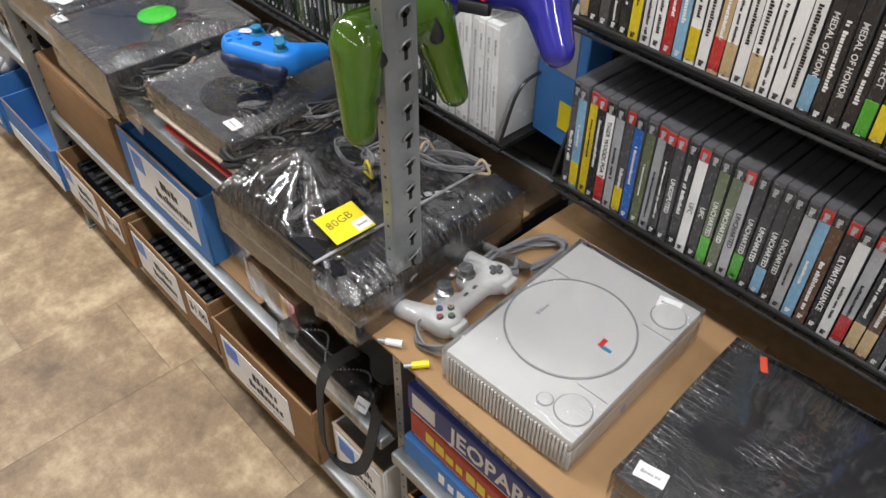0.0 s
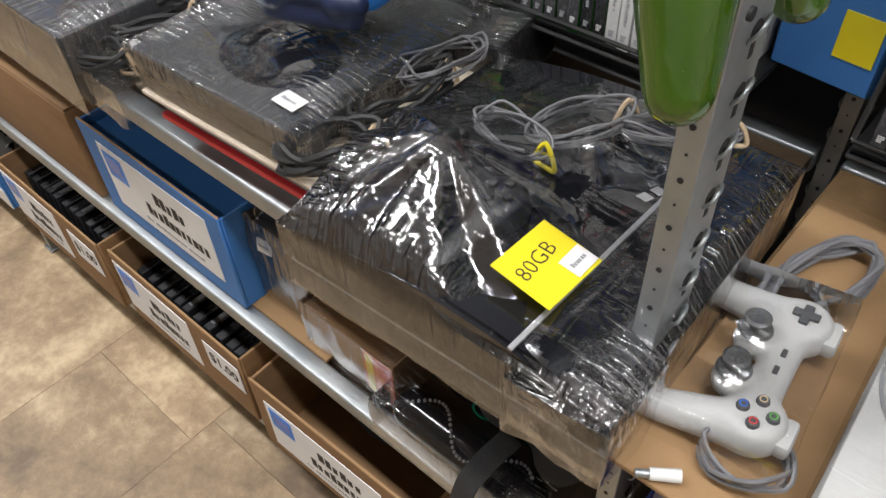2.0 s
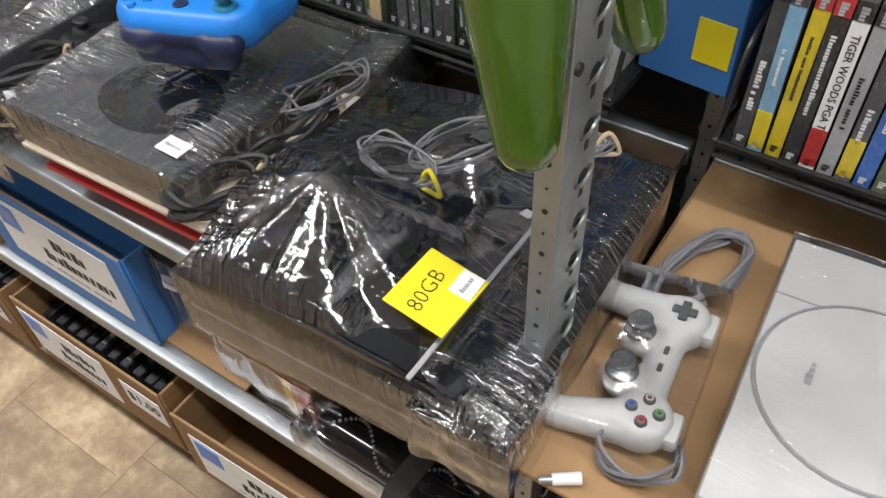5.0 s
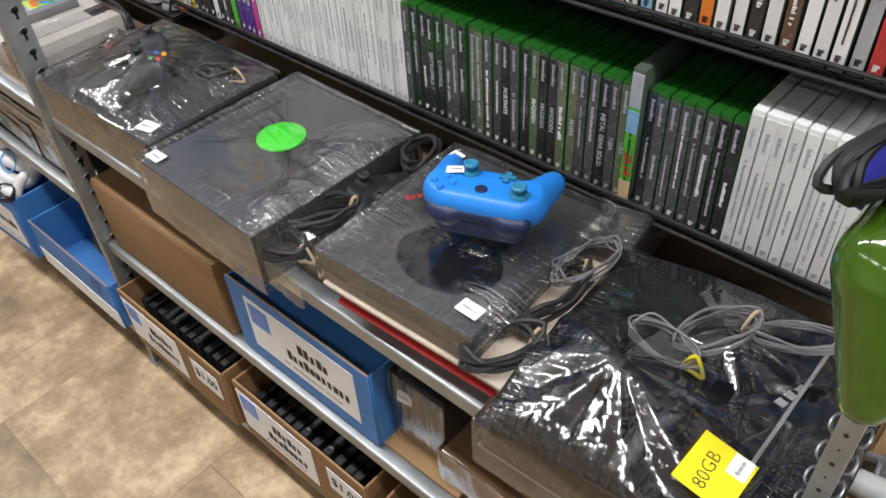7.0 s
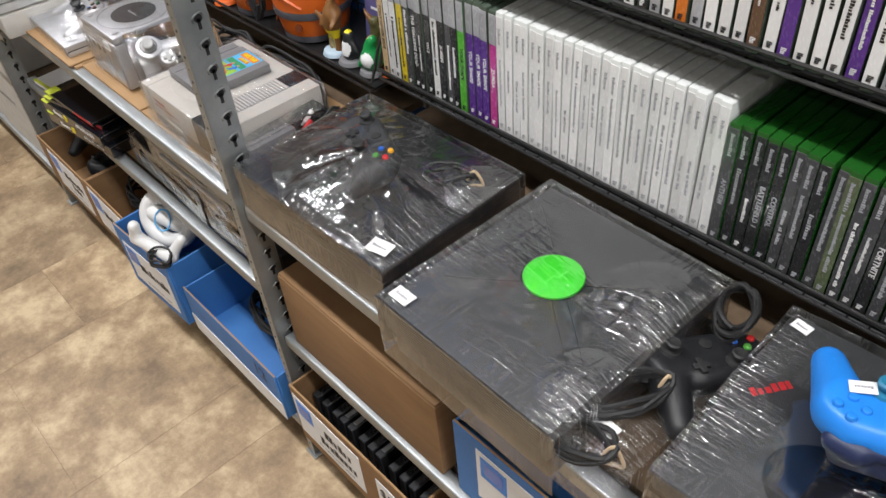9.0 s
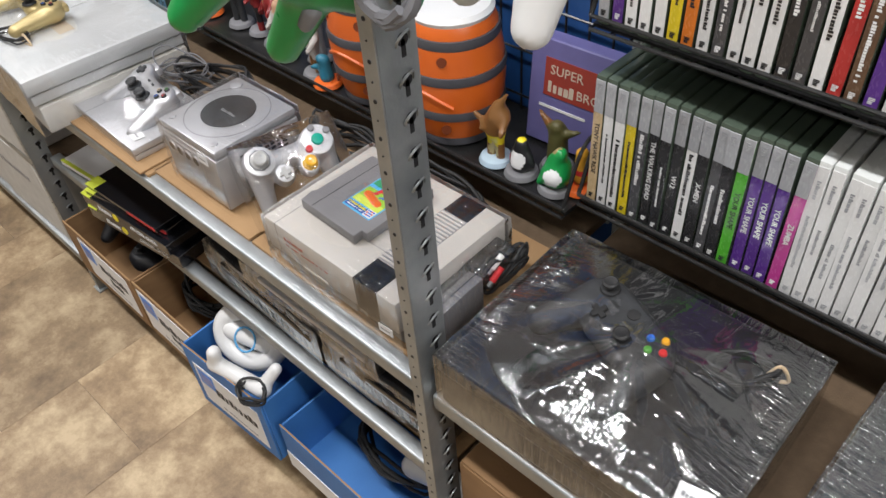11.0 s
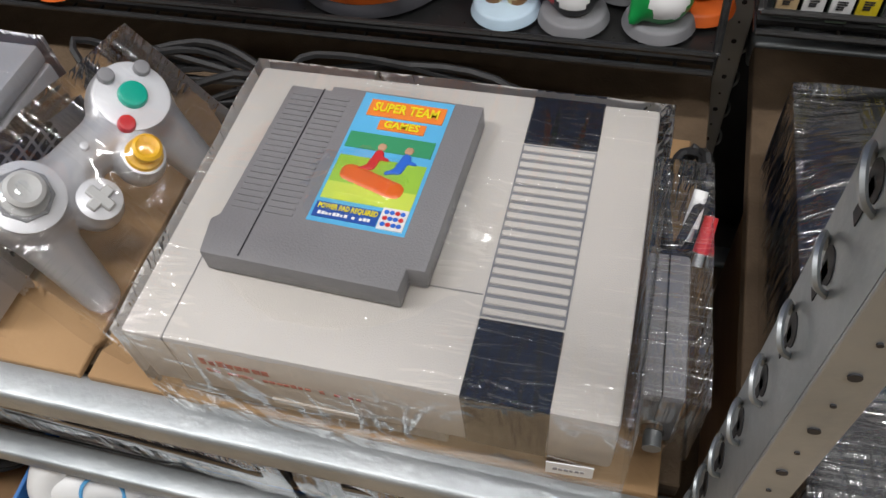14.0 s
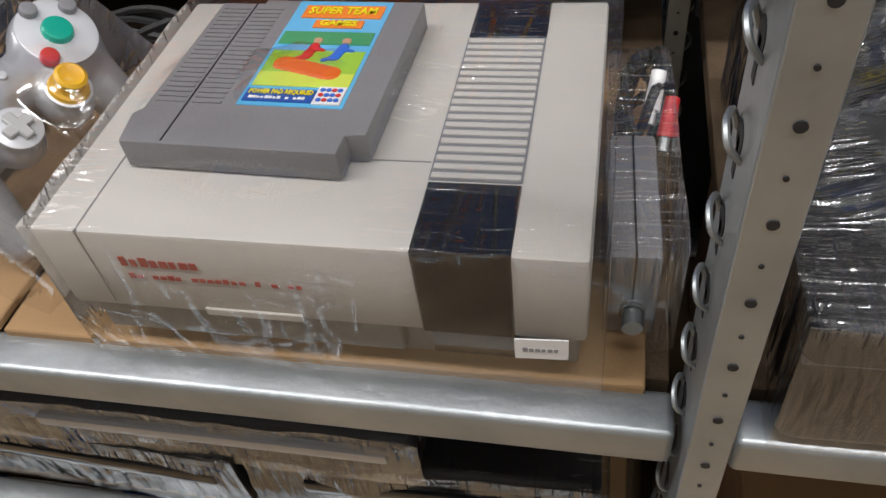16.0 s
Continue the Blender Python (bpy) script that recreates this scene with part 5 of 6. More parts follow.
# white console with gold pad, on a white carton
wb = thing("game_console", "white flat console stacked on a white carton", "console", seated(-2.330, 0.110, S + 0.002, -4))
part("carton", box(-0.165, 0.150, -0.125, 0.165, 0.0, 0.052, 0.003), material("off_white_card", (0.62, 0.60, 0.56), 0.6), wb, "off-white carton")
PALE_SHELL = material("pale_grey_white_plastic", (0.56, 0.57, 0.57), 0.35, 0, (0.50, 0.51, 0.51), 12)
part("lower_body", box(-0.155, 0.145, -0.130, 0.165, 0.056, 0.076, 0.002), PALE_SHELL, wb)
part("upper_body", box(-0.160, 0.150, -0.135, 0.165, 0.079, 0.108, 0.002), PALE_SHELL, wb)
part("waist", box(-0.150, 0.140, -0.125, 0.16, 0.076, 0.079), INK, wb)
part("gloss_panel", box(-0.160, -0.062, -0.1353, 0.1653, 0.1078, 0.1088), material("glossy_white_panel", (0.60, 0.61, 0.61), 0.1, coat=0.5), wb)
part("printed_patch", box(-0.02, 0.03, -0.015, 0.015, 0.108, 0.1084), CREAM, wb)
wrap(wb, -0.160, 0.150, -0.135, 0.165, 0.110, [(-0.09, 0.0, 0.10, 0.04)], 95.0, 0.003, 0.003, n=40, mat=FILM_TIGHT)
gd = pad_dual("gold controller with dark touch panel in wrap", GOLD_PL, seated(-2.405, 0.105, S + 0.135, -8), RUBBER)
part("touch_panel", box(-0.026, 0.026, 0.006, 0.030, 0.0128, 0.0150, 0.001, 1), MATT_DARK, gd)
coil("black usb lead on the white console", seated(-2.355, 0.03, S + 0.112, 10), RUBBER, 4, 0.04, 0.018, 0.0018, 24, RUBBERBAND, 0.008)

# ---- boxes on the lower shelves ----


def open_box(label, x0, x1, z0, h, y0, depth, mat, th=0.005, rz=0.0):
    """Open-topped carton with four thick walls and a floor; its front stands at y0."""
    t = thing("storage_box", label, "box", pose((x0 + x1) / 2, y0, z0, 0, 0, rz), group="storage boxes")
    w = (x1 - x0) / 2
    part("bottom", box(-w + th, w - th, th, depth - th, 0, th), mat, t)
    part("front_wall", box(-w, w, 0, th, 0, h, 0.0015, 1), mat, t)
    part("back_wall", box(-w, w, depth - th, depth, 0, h, 0.0015, 1), mat, t)
    for sx in (-w, w - th):
        part("side_wall", box(sx, sx + th, th + 0.0002, depth - th - 0.0002, 0, h - 0.002, 0.0015, 1), mat, t)
    edge = bmesh.new()
    box(-w + 0.001, w - 0.001, 0.001, th - 0.001, h, h + 0.0008, into=edge)
    part("torn_rim", edge, KRAFT, t)
    return t


def sheet_label(t, cx, cz, w, h, lines, price_tag=None, rot=0.0, icon=True):
    lb = part("paper_label", box(-w / 2, w / 2, -0.0010, 0.0, -h / 2, h / 2), PAPER, t, "white printed paper label", pose(cx, -0.0002, cz, 0, rot, 0))
    if icon:
        part("icon", box(-w / 2 + 0.008, -w / 2 + 0.008 + h * 0.42, -0.0014, -0.001, h * 0.02, h * 0.42), BLUE_PL, lb, "blue printed icon")
        part("icon_inner", box(-w / 2 + 0.008 + h * 0.06, -w / 2 + 0.008 + h * 0.36, -0.0017, -0.0014, h * 0.10, h * 0.34), C_BLU, lb)
    for k, (word, n, size, dx, dz) in enumerate(lines):
        if n:
            part("lettering", bars(n, size * 0.86, max(4, int(n / size * 2.0)), k + 11), INK, lb, m=pose(dx, -0.0011, dz) @ FRONT)
        else:
            part("lettering", text_mesh(word, size, INK, 0.0002, size * 0.02), None, lb, m=pose(dx, -0.0012, dz) @ FRONT)
    part("small_print", bars(w * 0.55, 0.0055, 26, 5), INK_GREY, lb, m=pose(w * 0.08, -0.0011, -h * 0.36) @ FRONT)
    if price_tag:
        pt = part("price_label", box(-0.045, 0.045, -0.0014, -0.0004, -0.032, 0.032), PAPER, t, "white price label", pose(price_tag[0], -0.0008, price_tag[1]))
        part("lettering", text_mesh("$1.00", 0.033, INK, 0.0002, 0.0006), None, pt, m=pose(0, -0.0016, 0) @ FRONT)
    return lb


def rows_of_carts(x0, x1, y0, y1, z, h, label):
    k = max(3, int((x1 - x0) / 0.026))
    for i in range(k):
        xx = x0 + (x1 - x0) * (i + 0.5) / k
        t = thing("game_cartridge", label, "cartridge", pose(xx, (y0 + y1) / 2, z, 0, random.uniform(-6, 2), 0), group="cartridges in the box")
        d = (y1 - y0) / 2
        part("shell", box(-0.009, 0.009, -d, d, 0, h, 0.002, 1), BLACK, t)
        part("end_label", box(-0.005, 0.005, -d * 0.8, d * 0.8, h, h + 0.0008), SLEEVE[rnd.choice(("charcoal", "charcoal", "black", "silver", "black"))], t)


B0 = BOTTOM
t = open_box("brown carton of cartridges with printed label", -1.262, -0.892, B0, 0.165, -0.014, 0.36, KRAFT_DARK)
sheet_label(t, -0.075, 0.088, 0.205, 0.115, [("", 0.085, 0.026, 0.035, 0.018), ("", 0.115, 0.026, 0.030, -0.016)], (0.120, 0.105))
rows_of_carts(-1.245, -0.91, 0.02, 0.16, B0 + 0.006, 0.115, "black game cartridge standing in the carton")
t = open_box("brown carton with printed label and price", -0.868, -0.508, B0, 0.165, -0.006, 0.36, KRAFT_DARK)
sheet_label(t, -0.065, 0.088, 0.215, 0.115, [("", 0.085, 0.026, 0.035, 0.018), ("", 0.115, 0.026, 0.030, -0.016)], (0.128, 0.105))
rows_of_carts(-0.85, -0.52, 0.02, 0.16, B0 + 0.006, 0.10, "black game cartridge standing in the carton")
t = open_box("brown carton of cables with printed label", -0.470, -0.130, B0, 0.168, -0.012, 0.36, KRAFT_DARK, rz=1.5)
sheet_label(t, -0.025, 0.080, 0.235, 0.115, [("", 0.090, 0.026, 0.035, 0.018), ("", 0.120, 0.026, 0.030, -0.016)])
coil("tangle of black cables in the carton", pose(-0.30, 0.14, B0 + 0.06), RUBBER, 9, 0.12, 0.07, 0.0035, 40, None, 0.05)
coil("white cable among black ones", pose(-0.35, 0.10, B0 + 0.105), WHITE_PL, 3, 0.04, 0.025, 0.003, 41, None, 0.02)
sb = solid("cable_adapter", blob([(0, 0, 0, 0.03, 0.01, 0.005, 0.018, 0.014)], 0.004), WHITE_PL, "white moulded cable adapter in the carton", "adapter", pose(-0.37, 0.08, B0 + 0.125))
t = open_box("white carton half hidden behind the strap", -0.105, 0.045, B0, 0.150, 0.02, 0.34, material("white_card_box", (0.60, 0.60, 0.58), 0.6))
sheet_label(t, 0.0, 0.080, 0.130, 0.110, [("ndh", 0, 0.030, 0.018, 0.012), ("", 0.06, 0.022, 0.02, -0.020)])

M0 = MID["middle"]
t = thing("cardboard_carton", "plain brown closed cardboard carton", "box", pose(-1.045, 0.022, M0))
part("body", box(-0.205, 0.190, 0, 0.34, 0, 0.168, 0.003), KRAFT_DARK, t)
part("top_flap", box(-0.203, 0.188, 0.002, 0.17, 0.1685, 0.172, 0.001, 1), KRAFT_DARK, t)
part("top_flap", box(-0.203, 0.188, 0.172, 0.338, 0.1685, 0.172, 0.001, 1), KRAFT_DARK, t)
cardboard(-0.835, -0.335, 0.036, 0.38, M0 - 0.001, th=0.006, lab="brown board lining the shelf")
t = open_box("blue box with printed paper label", -0.822, -0.485, M0 + 0.005, 0.170, 0.024, 0.33, BLUE_CARD)
sheet_label(t, 0.006, 0.092, 0.258, 0.118, [("", 0.075, 0.026, 0.035, 0.020), ("", 0.150, 0.026, 0.040, -0.014)])
part("inner_flap", box(-0.16, 0.16, 0.01, 0.20, 0.150, 0.153), BLUE_CARD, t)
t = thing("boxed_accessory", "dark accessory in plastic wrap with price tag", "accessory", pose(-0.430, 0.060, M0))
part("body", box(-0.045, 0.055, 0, 0.20, 0.004, 0.16, 0.012, 3), BLACK, t)
price(t, 0, 0, 0, pose(-0.02, -0.002, 0.125, 80, 0, 8), 0.026, 0.022)
wrap(t, -0.045, 0.055, 0, 0.20, 0.162, (), 101.0, 0.006, 0.003, n=22)
t = thing("toy_box", "kraft and clear plastic toy box with orange flash", "box", pose(-0.310, 0.045, M0 + 0.001))
part("carton", box(-0.06, 0.095, 0, 0.25, 0.0, 0.085, 0.002, 1), KRAFT_DARK, t)
part("flash_panel", box(0.045, 0.0955, -0.0012, 0.0, 0.006, 0.08), ORANGE, t, "orange and red printed flash")
part("flash_stripe", box(0.050, 0.062, -0.0018, -0.0012, 0.006, 0.08), YELLOW, t)
part("flash_corner", box(0.072, 0.095, -0.0018, -0.0012, 0.05, 0.08), RED, t)
wrap(t, -0.06, 0.095, 0, 0.25, 0.087, (), 104.0, 0.006, 0.003, n=22)
t = thing("plastic_shell_case", "glossy black studded shell in clear wrap", "accessory", pose(-0.105, 0.010, M0))
part("shell", blob([(-0.085, 0.04, 0.022, 0.085, 0.04, 0.022, 0.026, 0.026), (-0.06, 0.12, 0.03, 0.08, 0.12, 0.03, 0.034, 0.034)], 0.006, 0.02, [(0.0, -1)]), GLOSS_BLACK, t)
st = bmesh.new()
for i in range(34):
    a = i / 34
    merge(st, cyl(0.0022, 0.003, 8, 0.0012, pose(-0.08 + a * 0.17, 0.035 + 0.02 * math.sin(a * 9), 0.0475 + 0.002 * math.sin(a * 7))))
part("studs", st, SILVER, t, "small silver studs")
part("green_ring", ring(0.012, 0.0095, 0.001, 24), material("green_glow_paint", (0.0, 0.35, 0.2), 0.4), t, m=pose(-0.005, 0.075, 0.056) @ Matrix.Diagonal((1.3, 0.8, 1, 1)))
price(t, 0, 0, 0, pose(0.105, 0.012, 0.035, 50, 0, 10), 0.026, 0.022)
wrap(t, -0.11, 0.115, 0.0, 0.18, 0.062, (), 107.0, 0.004, 0.003, n=24)
sp = thing("carry_strap", "black webbing strap hanging over the shelf edge", "strap", pose(0, 0, 0))
path = spline([(-0.045, 0.05, M0 + 0.115), (-0.055, -0.010, M0 + 0.09), (-0.065, -0.022, M0 - 0.02), (-0.05, -0.03, M0 - 0.10), (-0.005, -0.02, M0 - 0.115), (0.04, -0.012, M0 - 0.05), (0.045, 0.02, M0 + 0.07)], 8)
bm = bmesh.new()
prev = None
for p in path:
    row = [bm.verts.new(p + Vector((dx, dy, 0))) for dx, dy in ((-0.013, 0.003), (0.013, -0.003), (0.014, -0.0005), (-0.012, 0.0055))]
    if prev:
        for k in range(4):
            bm.faces.new((prev[k], prev[(k + 1) % 4], row[(k + 1) % 4], row[k]))
    prev = row
part("webbing", bm, material("black_webbing", (0.012, 0.012, 0.013), 0.8, 0, (0.02, 0.02, 0.02), 200, 0.5, 900), sp)
solid("soft_bag", blob([(-0.05, 0.06, 0.05, 0.05, 0.07, 0.06, 0.05, 0.045), (0.0, 0.13, 0.05, 0.06, 0.16, 0.05, 0.05, 0.05), (0.03, 0.03, 0.03, 0.06, 0.05, 0.08, 0.03, 0.03)], 0.007, 0.02, [(0.0, -1)]), MATS["black_webbing"],
      "black soft bag slumped on the shelf", "bag", pose(-0.03, 0.05, M0 + 0.055))

# board games in the right bay
R0 = MID["right"]
gz = R0
for k, (h, mat, lab, x0, x1) in enumerate(((0.055, BLUE_CARD, "blue board game box with white lettering", 0.100, 0.52), (0.060, material("red_yellow_card", (0.50, 0.06, 0.03), 0.45), "red board game box with yellow art", 0.106, 0.50),
                                           (0.062, material("deep_blue_card", (0.04, 0.06, 0.24), 0.45), "deep blue quiz game box with white title", 0.104, 0.54),
                                           (0.040, material("violet_grey_card", (0.14, 0.13, 0.22), 0.5), "grey violet game box with gold print", 0.110, 0.53), (0.030, GREY_DK, "slim dark boxed game", 0.115, 0.50))):
    t = thing("board_game_box", lab, "board game", pose((x0 + x1) / 2, 0.030 + 0.004 * k, gz, 0, 0, (-1) ** k * 0.8), group="stacked board games")
    w = (x1 - x0) / 2
    part("base", box(-w + 0.003, w - 0.003, 0.003, 0.26, 0, h * 0.5), PAPER, t)
    part("lid", box(-w, w, 0, 0.263, h * 0.12, h, 0.002, 1), mat, t)
    if k == 2:
        part("title", text_mesh("JEOPARDY!", 0.050, PAPER, 0.0003, 0.001, 0.85), None, t, m=pose(-0.02, -0.0008, h * 0.54) @ FRONT)
        part("badge", box(-w + 0.012, -w + 0.06, -0.001, 0, h * 0.3, h * 0.85), PAPER, t)
    elif k == 1:
        part("title", bars(0.20, 0.024, 9, 3), YELLOW, t, m=pose(-0.06, -0.0004, h * 0.55) @ FRONT)
        part("art", blob([(0.03, -0.001, h * 0.5, 0.09, -0.001, h * 0.6, 0.016, 0.010), (0.06, -0.001, h * 0.7, 0.11, -0.001, h * 0.4, 0.012, 0.008)], 0.004, 0.01), YELLOW, t)
    elif k == 0:
        part("title", bars(0.16, 0.024, 8, 6), PAPER, t, m=pose(-0.05, -0.0004, h * 0.55) @ FRONT)
    else:
        part("title", bars(0.14, h * 0.4, 10, 8 + k), GOLD_PL, t, m=pose(-0.07, -0.0004, h * 0.55) @ FRONT)
    gz += h + 0.001
t = open_box("brown carton with blue lid under the games", 0.11, 0.46, B0, 0.17, 0.02, 0.34, KRAFT_DARK)
part("blue_insert", box(-0.16, 0.16, 0.01, 0.2, 0.16, 0.163), BLUE_CARD, t)

# left bay, bottom row
t = open_box("blue and white box with handwritten number", -1.690, -1.318, B0, 0.135, -0.016, 0.36, BLUE_CARD)
part("white_skirt", box(-0.186, 0.186, -0.0012, 0.0, 0.0, 0.052), PAPER, t, "white printed lower band")
part("number", text_mesh("12", 0.05, NAVY_PL, 0.0002), None, t, m=pose(0.12, -0.0008, 0.10) @ FRONT)
coil("dark cables in the blue box", pose(-1.50, 0.14, B0 + 0.05), RUBBER, 7, 0.11, 0.07, 0.004, 44, None, 0.03)
solid("white_controller", blob([(-0.05, 0, 0, 0.05, 0.02, 0.01, 0.024, 0.022), (0.04, 0.01, 0.0, 0.07, -0.03, -0.02, 0.02, 0.014)], 0.005), WHITE_PL, "grey white moulded controller in the blue box", "controller", pose(-1.40, 0.10, B0 + 0.112))
t = open_box("blue box of white accessories with label", -1.958, -1.712, B0, 0.185, -0.034, 0.34, BLUE_CARD, rz=3)
sheet_label(t, 0.0, 0.085, 0.20, 0.12, [("", 0.13, 0.028, 0.02, 0.005)])
t = thing("steering_wheel", "white plastic steering wheel accessory", "controller", pose(-1.855, 0.060, B0 + 0.195, 62, 10, 20))
wheel = [(0.062 * math.cos(a), 0.052 * math.sin(a), 0) for a in [k * math.pi / 6 for k in range(12)]]
part("rim", tube(wheel, 0.020, 10, 4, closed=True), WHITE_PL, t)
part("hub", blob([(-0.04, 0, 0, 0.04, 0, 0, 0.022, 0.022)], 0.005), WHITE_PL, t)
part("blue_ring", tube([(0.022 * math.cos(a), 0.026 * math.sin(a), 0.021) for a in [k * math.pi / 6 for k in range(12)]], 0.0022, 6, 3, closed=True), material("light_blue_line", (0.1, 0.4, 0.75), 0.4), t)
solid("white_bracket", blob([(-0.06, 0, 0, 0.06, 0.0, 0.01, 0.016, 0.016), (0.05, 0, 0.0, 0.07, 0.03, 0.05, 0.014, 0.012), (-0.06, 0, 0, -0.055, 0.0, 0.04, 0.014, 0.014)], 0.005, 0.008), WHITE_PL,
      "white plastic bracket on the box", "accessory", pose(-1.80, -0.012, B0 + 0.180, 0, 8, 12))
coil("black cable hanging over the box edge", pose(-1.745, -0.02, B0 + 0.178), RUBBER, 5, 0.03, 0.022, 0.0028, 46, None, 0.02)
t = open_box("brown carton with printed white label", -2.212, -1.972, B0, 0.165, -0.010, 0.34, KRAFT_DARK)
sheet_label(t, 0.0, 0.090, 0.215, 0.125, [("", 0.115, 0.028, 0.02, 0.010), ("", 0.04, 0.020, 0.02, -0.018)])
coil("black cables in the carton", pose(-2.09, 0.12, B0 + 0.09), RUBBER, 8, 0.08, 0.06, 0.0035, 47, None, 0.04)
t = open_box("brown carton of black controllers with label", -2.540, -2.222, B0, 0.160, -0.010, 0.34, KRAFT_DARK)
sheet_label(t, 0.02, 0.085, 0.225, 0.12, [("", 0.125, 0.026, 0.03, 0.012), ("", 0.06, 0.022, 0.03, -0.016)])
pad_wide("black controller lying in the carton", BLACK, pose(-2.43, 0.12, B0 + 0.135, 24, 0, 20))
pad_wide("black controller lying in the carton", BLACK, pose(-2.32, 0.10, B0 + 0.115, 10, 12, 130))
for x0, x1, z0, h in ((-3.0, -2.66, B0, 0.30), (-3.4, -3.02, B0, 0.30), (-3.02, -2.65, MID["far"], 0.25), (-3.42, -3.04, MID["far"], 0.24)):
    t = thing("white_carton", "white printed carton on the far shelf", "box", pose((x0 + x1) / 2, 0.01, z0, 0, 0, 1))
    w = (x1 - x0) / 2
    part("carton", box(-w, w, 0.0, 0.35, 0, min(h, 0.265), 0.003, 1), MATS["white_card_box"], t)
    part("print", bars(w, 0.02, 9, 4), INK_GREY, t, m=pose(0, -0.0004, 0.17) @ FRONT)
for k in range(3):
    t = thing("boxed_game", "white and tan boxed game on the far shelf", "box", pose(-2.80 - k * 0.34, 0.05, S, 0, 0, 3 * k))
    part("carton", box(-0.15, 0.15, 0, 0.28, 0, 0.07, 0.003, 1), MATS["off_white_card"] if k % 2 else KRAFT, t)

# left bay, middle shelf
L0 = MID["left"]
cardboard(-2.40, -1.31, 0.066, 0.40, L0 - 0.001, th=0.005, lab="brown board lining the lower shelf")
gz = L0 + 0.004
for k, (h, x0, x1, y0, rz, lab) in enumerate(((0.030, -2.275, -1.985, 0.014, 7, "thick black strategy guide book"), (0.026, -2.285, -2.000, 0.010, 5, "thick black strategy guide book"),
                                              (0.012, -2.27, -2.02, 0.022, 9, "black and red game magazine"), (0.010, -2.27, -2.03, 0.018, 4, "dark game guide with red edge"))):
    t = thing("guide_book", lab, "book", pose((x0 + x1) / 2, y0, gz, 0, 0, rz), group="stacked guide books")
    w = (x1 - x0) / 2
    part("cover", box(-w, w, 0, 0.21, 0, h, 0.001, 1), GLOSS_BLACK, t)
    part("page_block", box(-w + 0.002, w - 0.002, 0.003, 0.2108, 0.0015, h - 0.0015), CREAM, t)
    if k < 2:
        part("spine_text", text_mesh("OFFICIAL GUIDE", 0.013, PAPER, 0.0002, 0, 0.9), None, t, m=pose(0.065, -0.0008, h / 2) @ FRONT)
        part("spine_text", bars(0.045, 0.011, 7, 4), PAPER, t, m=pose(-0.065, -0.0004, h / 2) @ FRONT)
        part("number_badge", cyl(0.009, 0.0008, 18, None, pose(-0.028, 0, h / 2, 90)), YELLOW, t)
    else:
        part("edge_print", box(w * 0.2, w - 0.004, -0.0008, 0, 0.002, h - 0.002), RED, t)
    part("lime_corner", box(-w - 0.0006, -w + 0.03, -0.0008, 0.03, h - 0.002, h + 0.0006), material("lime_yellow_print", (0.55, 0.62, 0.05), 0.4), t)
    gz += h + 0.001
t = thing("notebook", "white and lime booklet lying on the shelf", "book", pose(-2.40, 0.05, L0 + 0.0045, 0, 0, 5))
part("cover", box(-0.10, 0.08, 0, 0.24, 0, 0.012, 0.001, 1), PAPER, t)
part("cover_band", box(-0.10, 0.08, -0.0006, 0.008, 0.012, 0.0126), MATS["lime_yellow_print"], t)
for k, (x0, x1, y0, z0, h, mt) in enumerate(((-1.93, -1.60, 0.066, 0.0, 0.076, BLACK), (-1.79, -1.455, 0.064, 0.078, 0.050, MATT_DARK), (-1.585, -1.33, 0.068, 0.0, 0.076, BLACK))):
    t = thing("wrapped_console", "dark console in crinkled wrap on the lower shelf", "console", pose((x0 + x1) / 2, y0, L0 + 0.0045 + z0, 0, 0, 1.5 * (k - 1)), group="consoles on the lower shelf")
    w = (x1 - x0) / 2
    part("body", box(-w, w, 0, 0.27, 0, h, 0.008, 3), mt, t)
    part("trim_line", box(-w * 0.7, w * 0.9, -0.008, 0.001, h * 0.58, h * 0.80, 0.003, 2), SILVER if k == 1 else GLOSS_BLACK, t)
    rb = bmesh.new()
    for i in range(18):
        box(-w * 0.9 + i * w * 0.1, -w * 0.9 + i * w * 0.1 + 0.006, -0.002, 0.0, h * 0.1, h * 0.5, into=rb)
    part("vent_ribs", rb, INK, t)
    wrap(t, -w, w, 0, 0.27, h + 0.001, (), 120.0 + k * 7, 0.007, 0.004, n=36)
solid("lime_box", box(-0.06, 0.06, 0, 0.16, 0, 0.022, 0.003), MATS["lime_yellow_print"], "lime green flat case among wrapped consoles", "box", pose(-1.855, 0.12, L0 + 0.085))

# ---- toys on the rack ----
TZ = 0.755


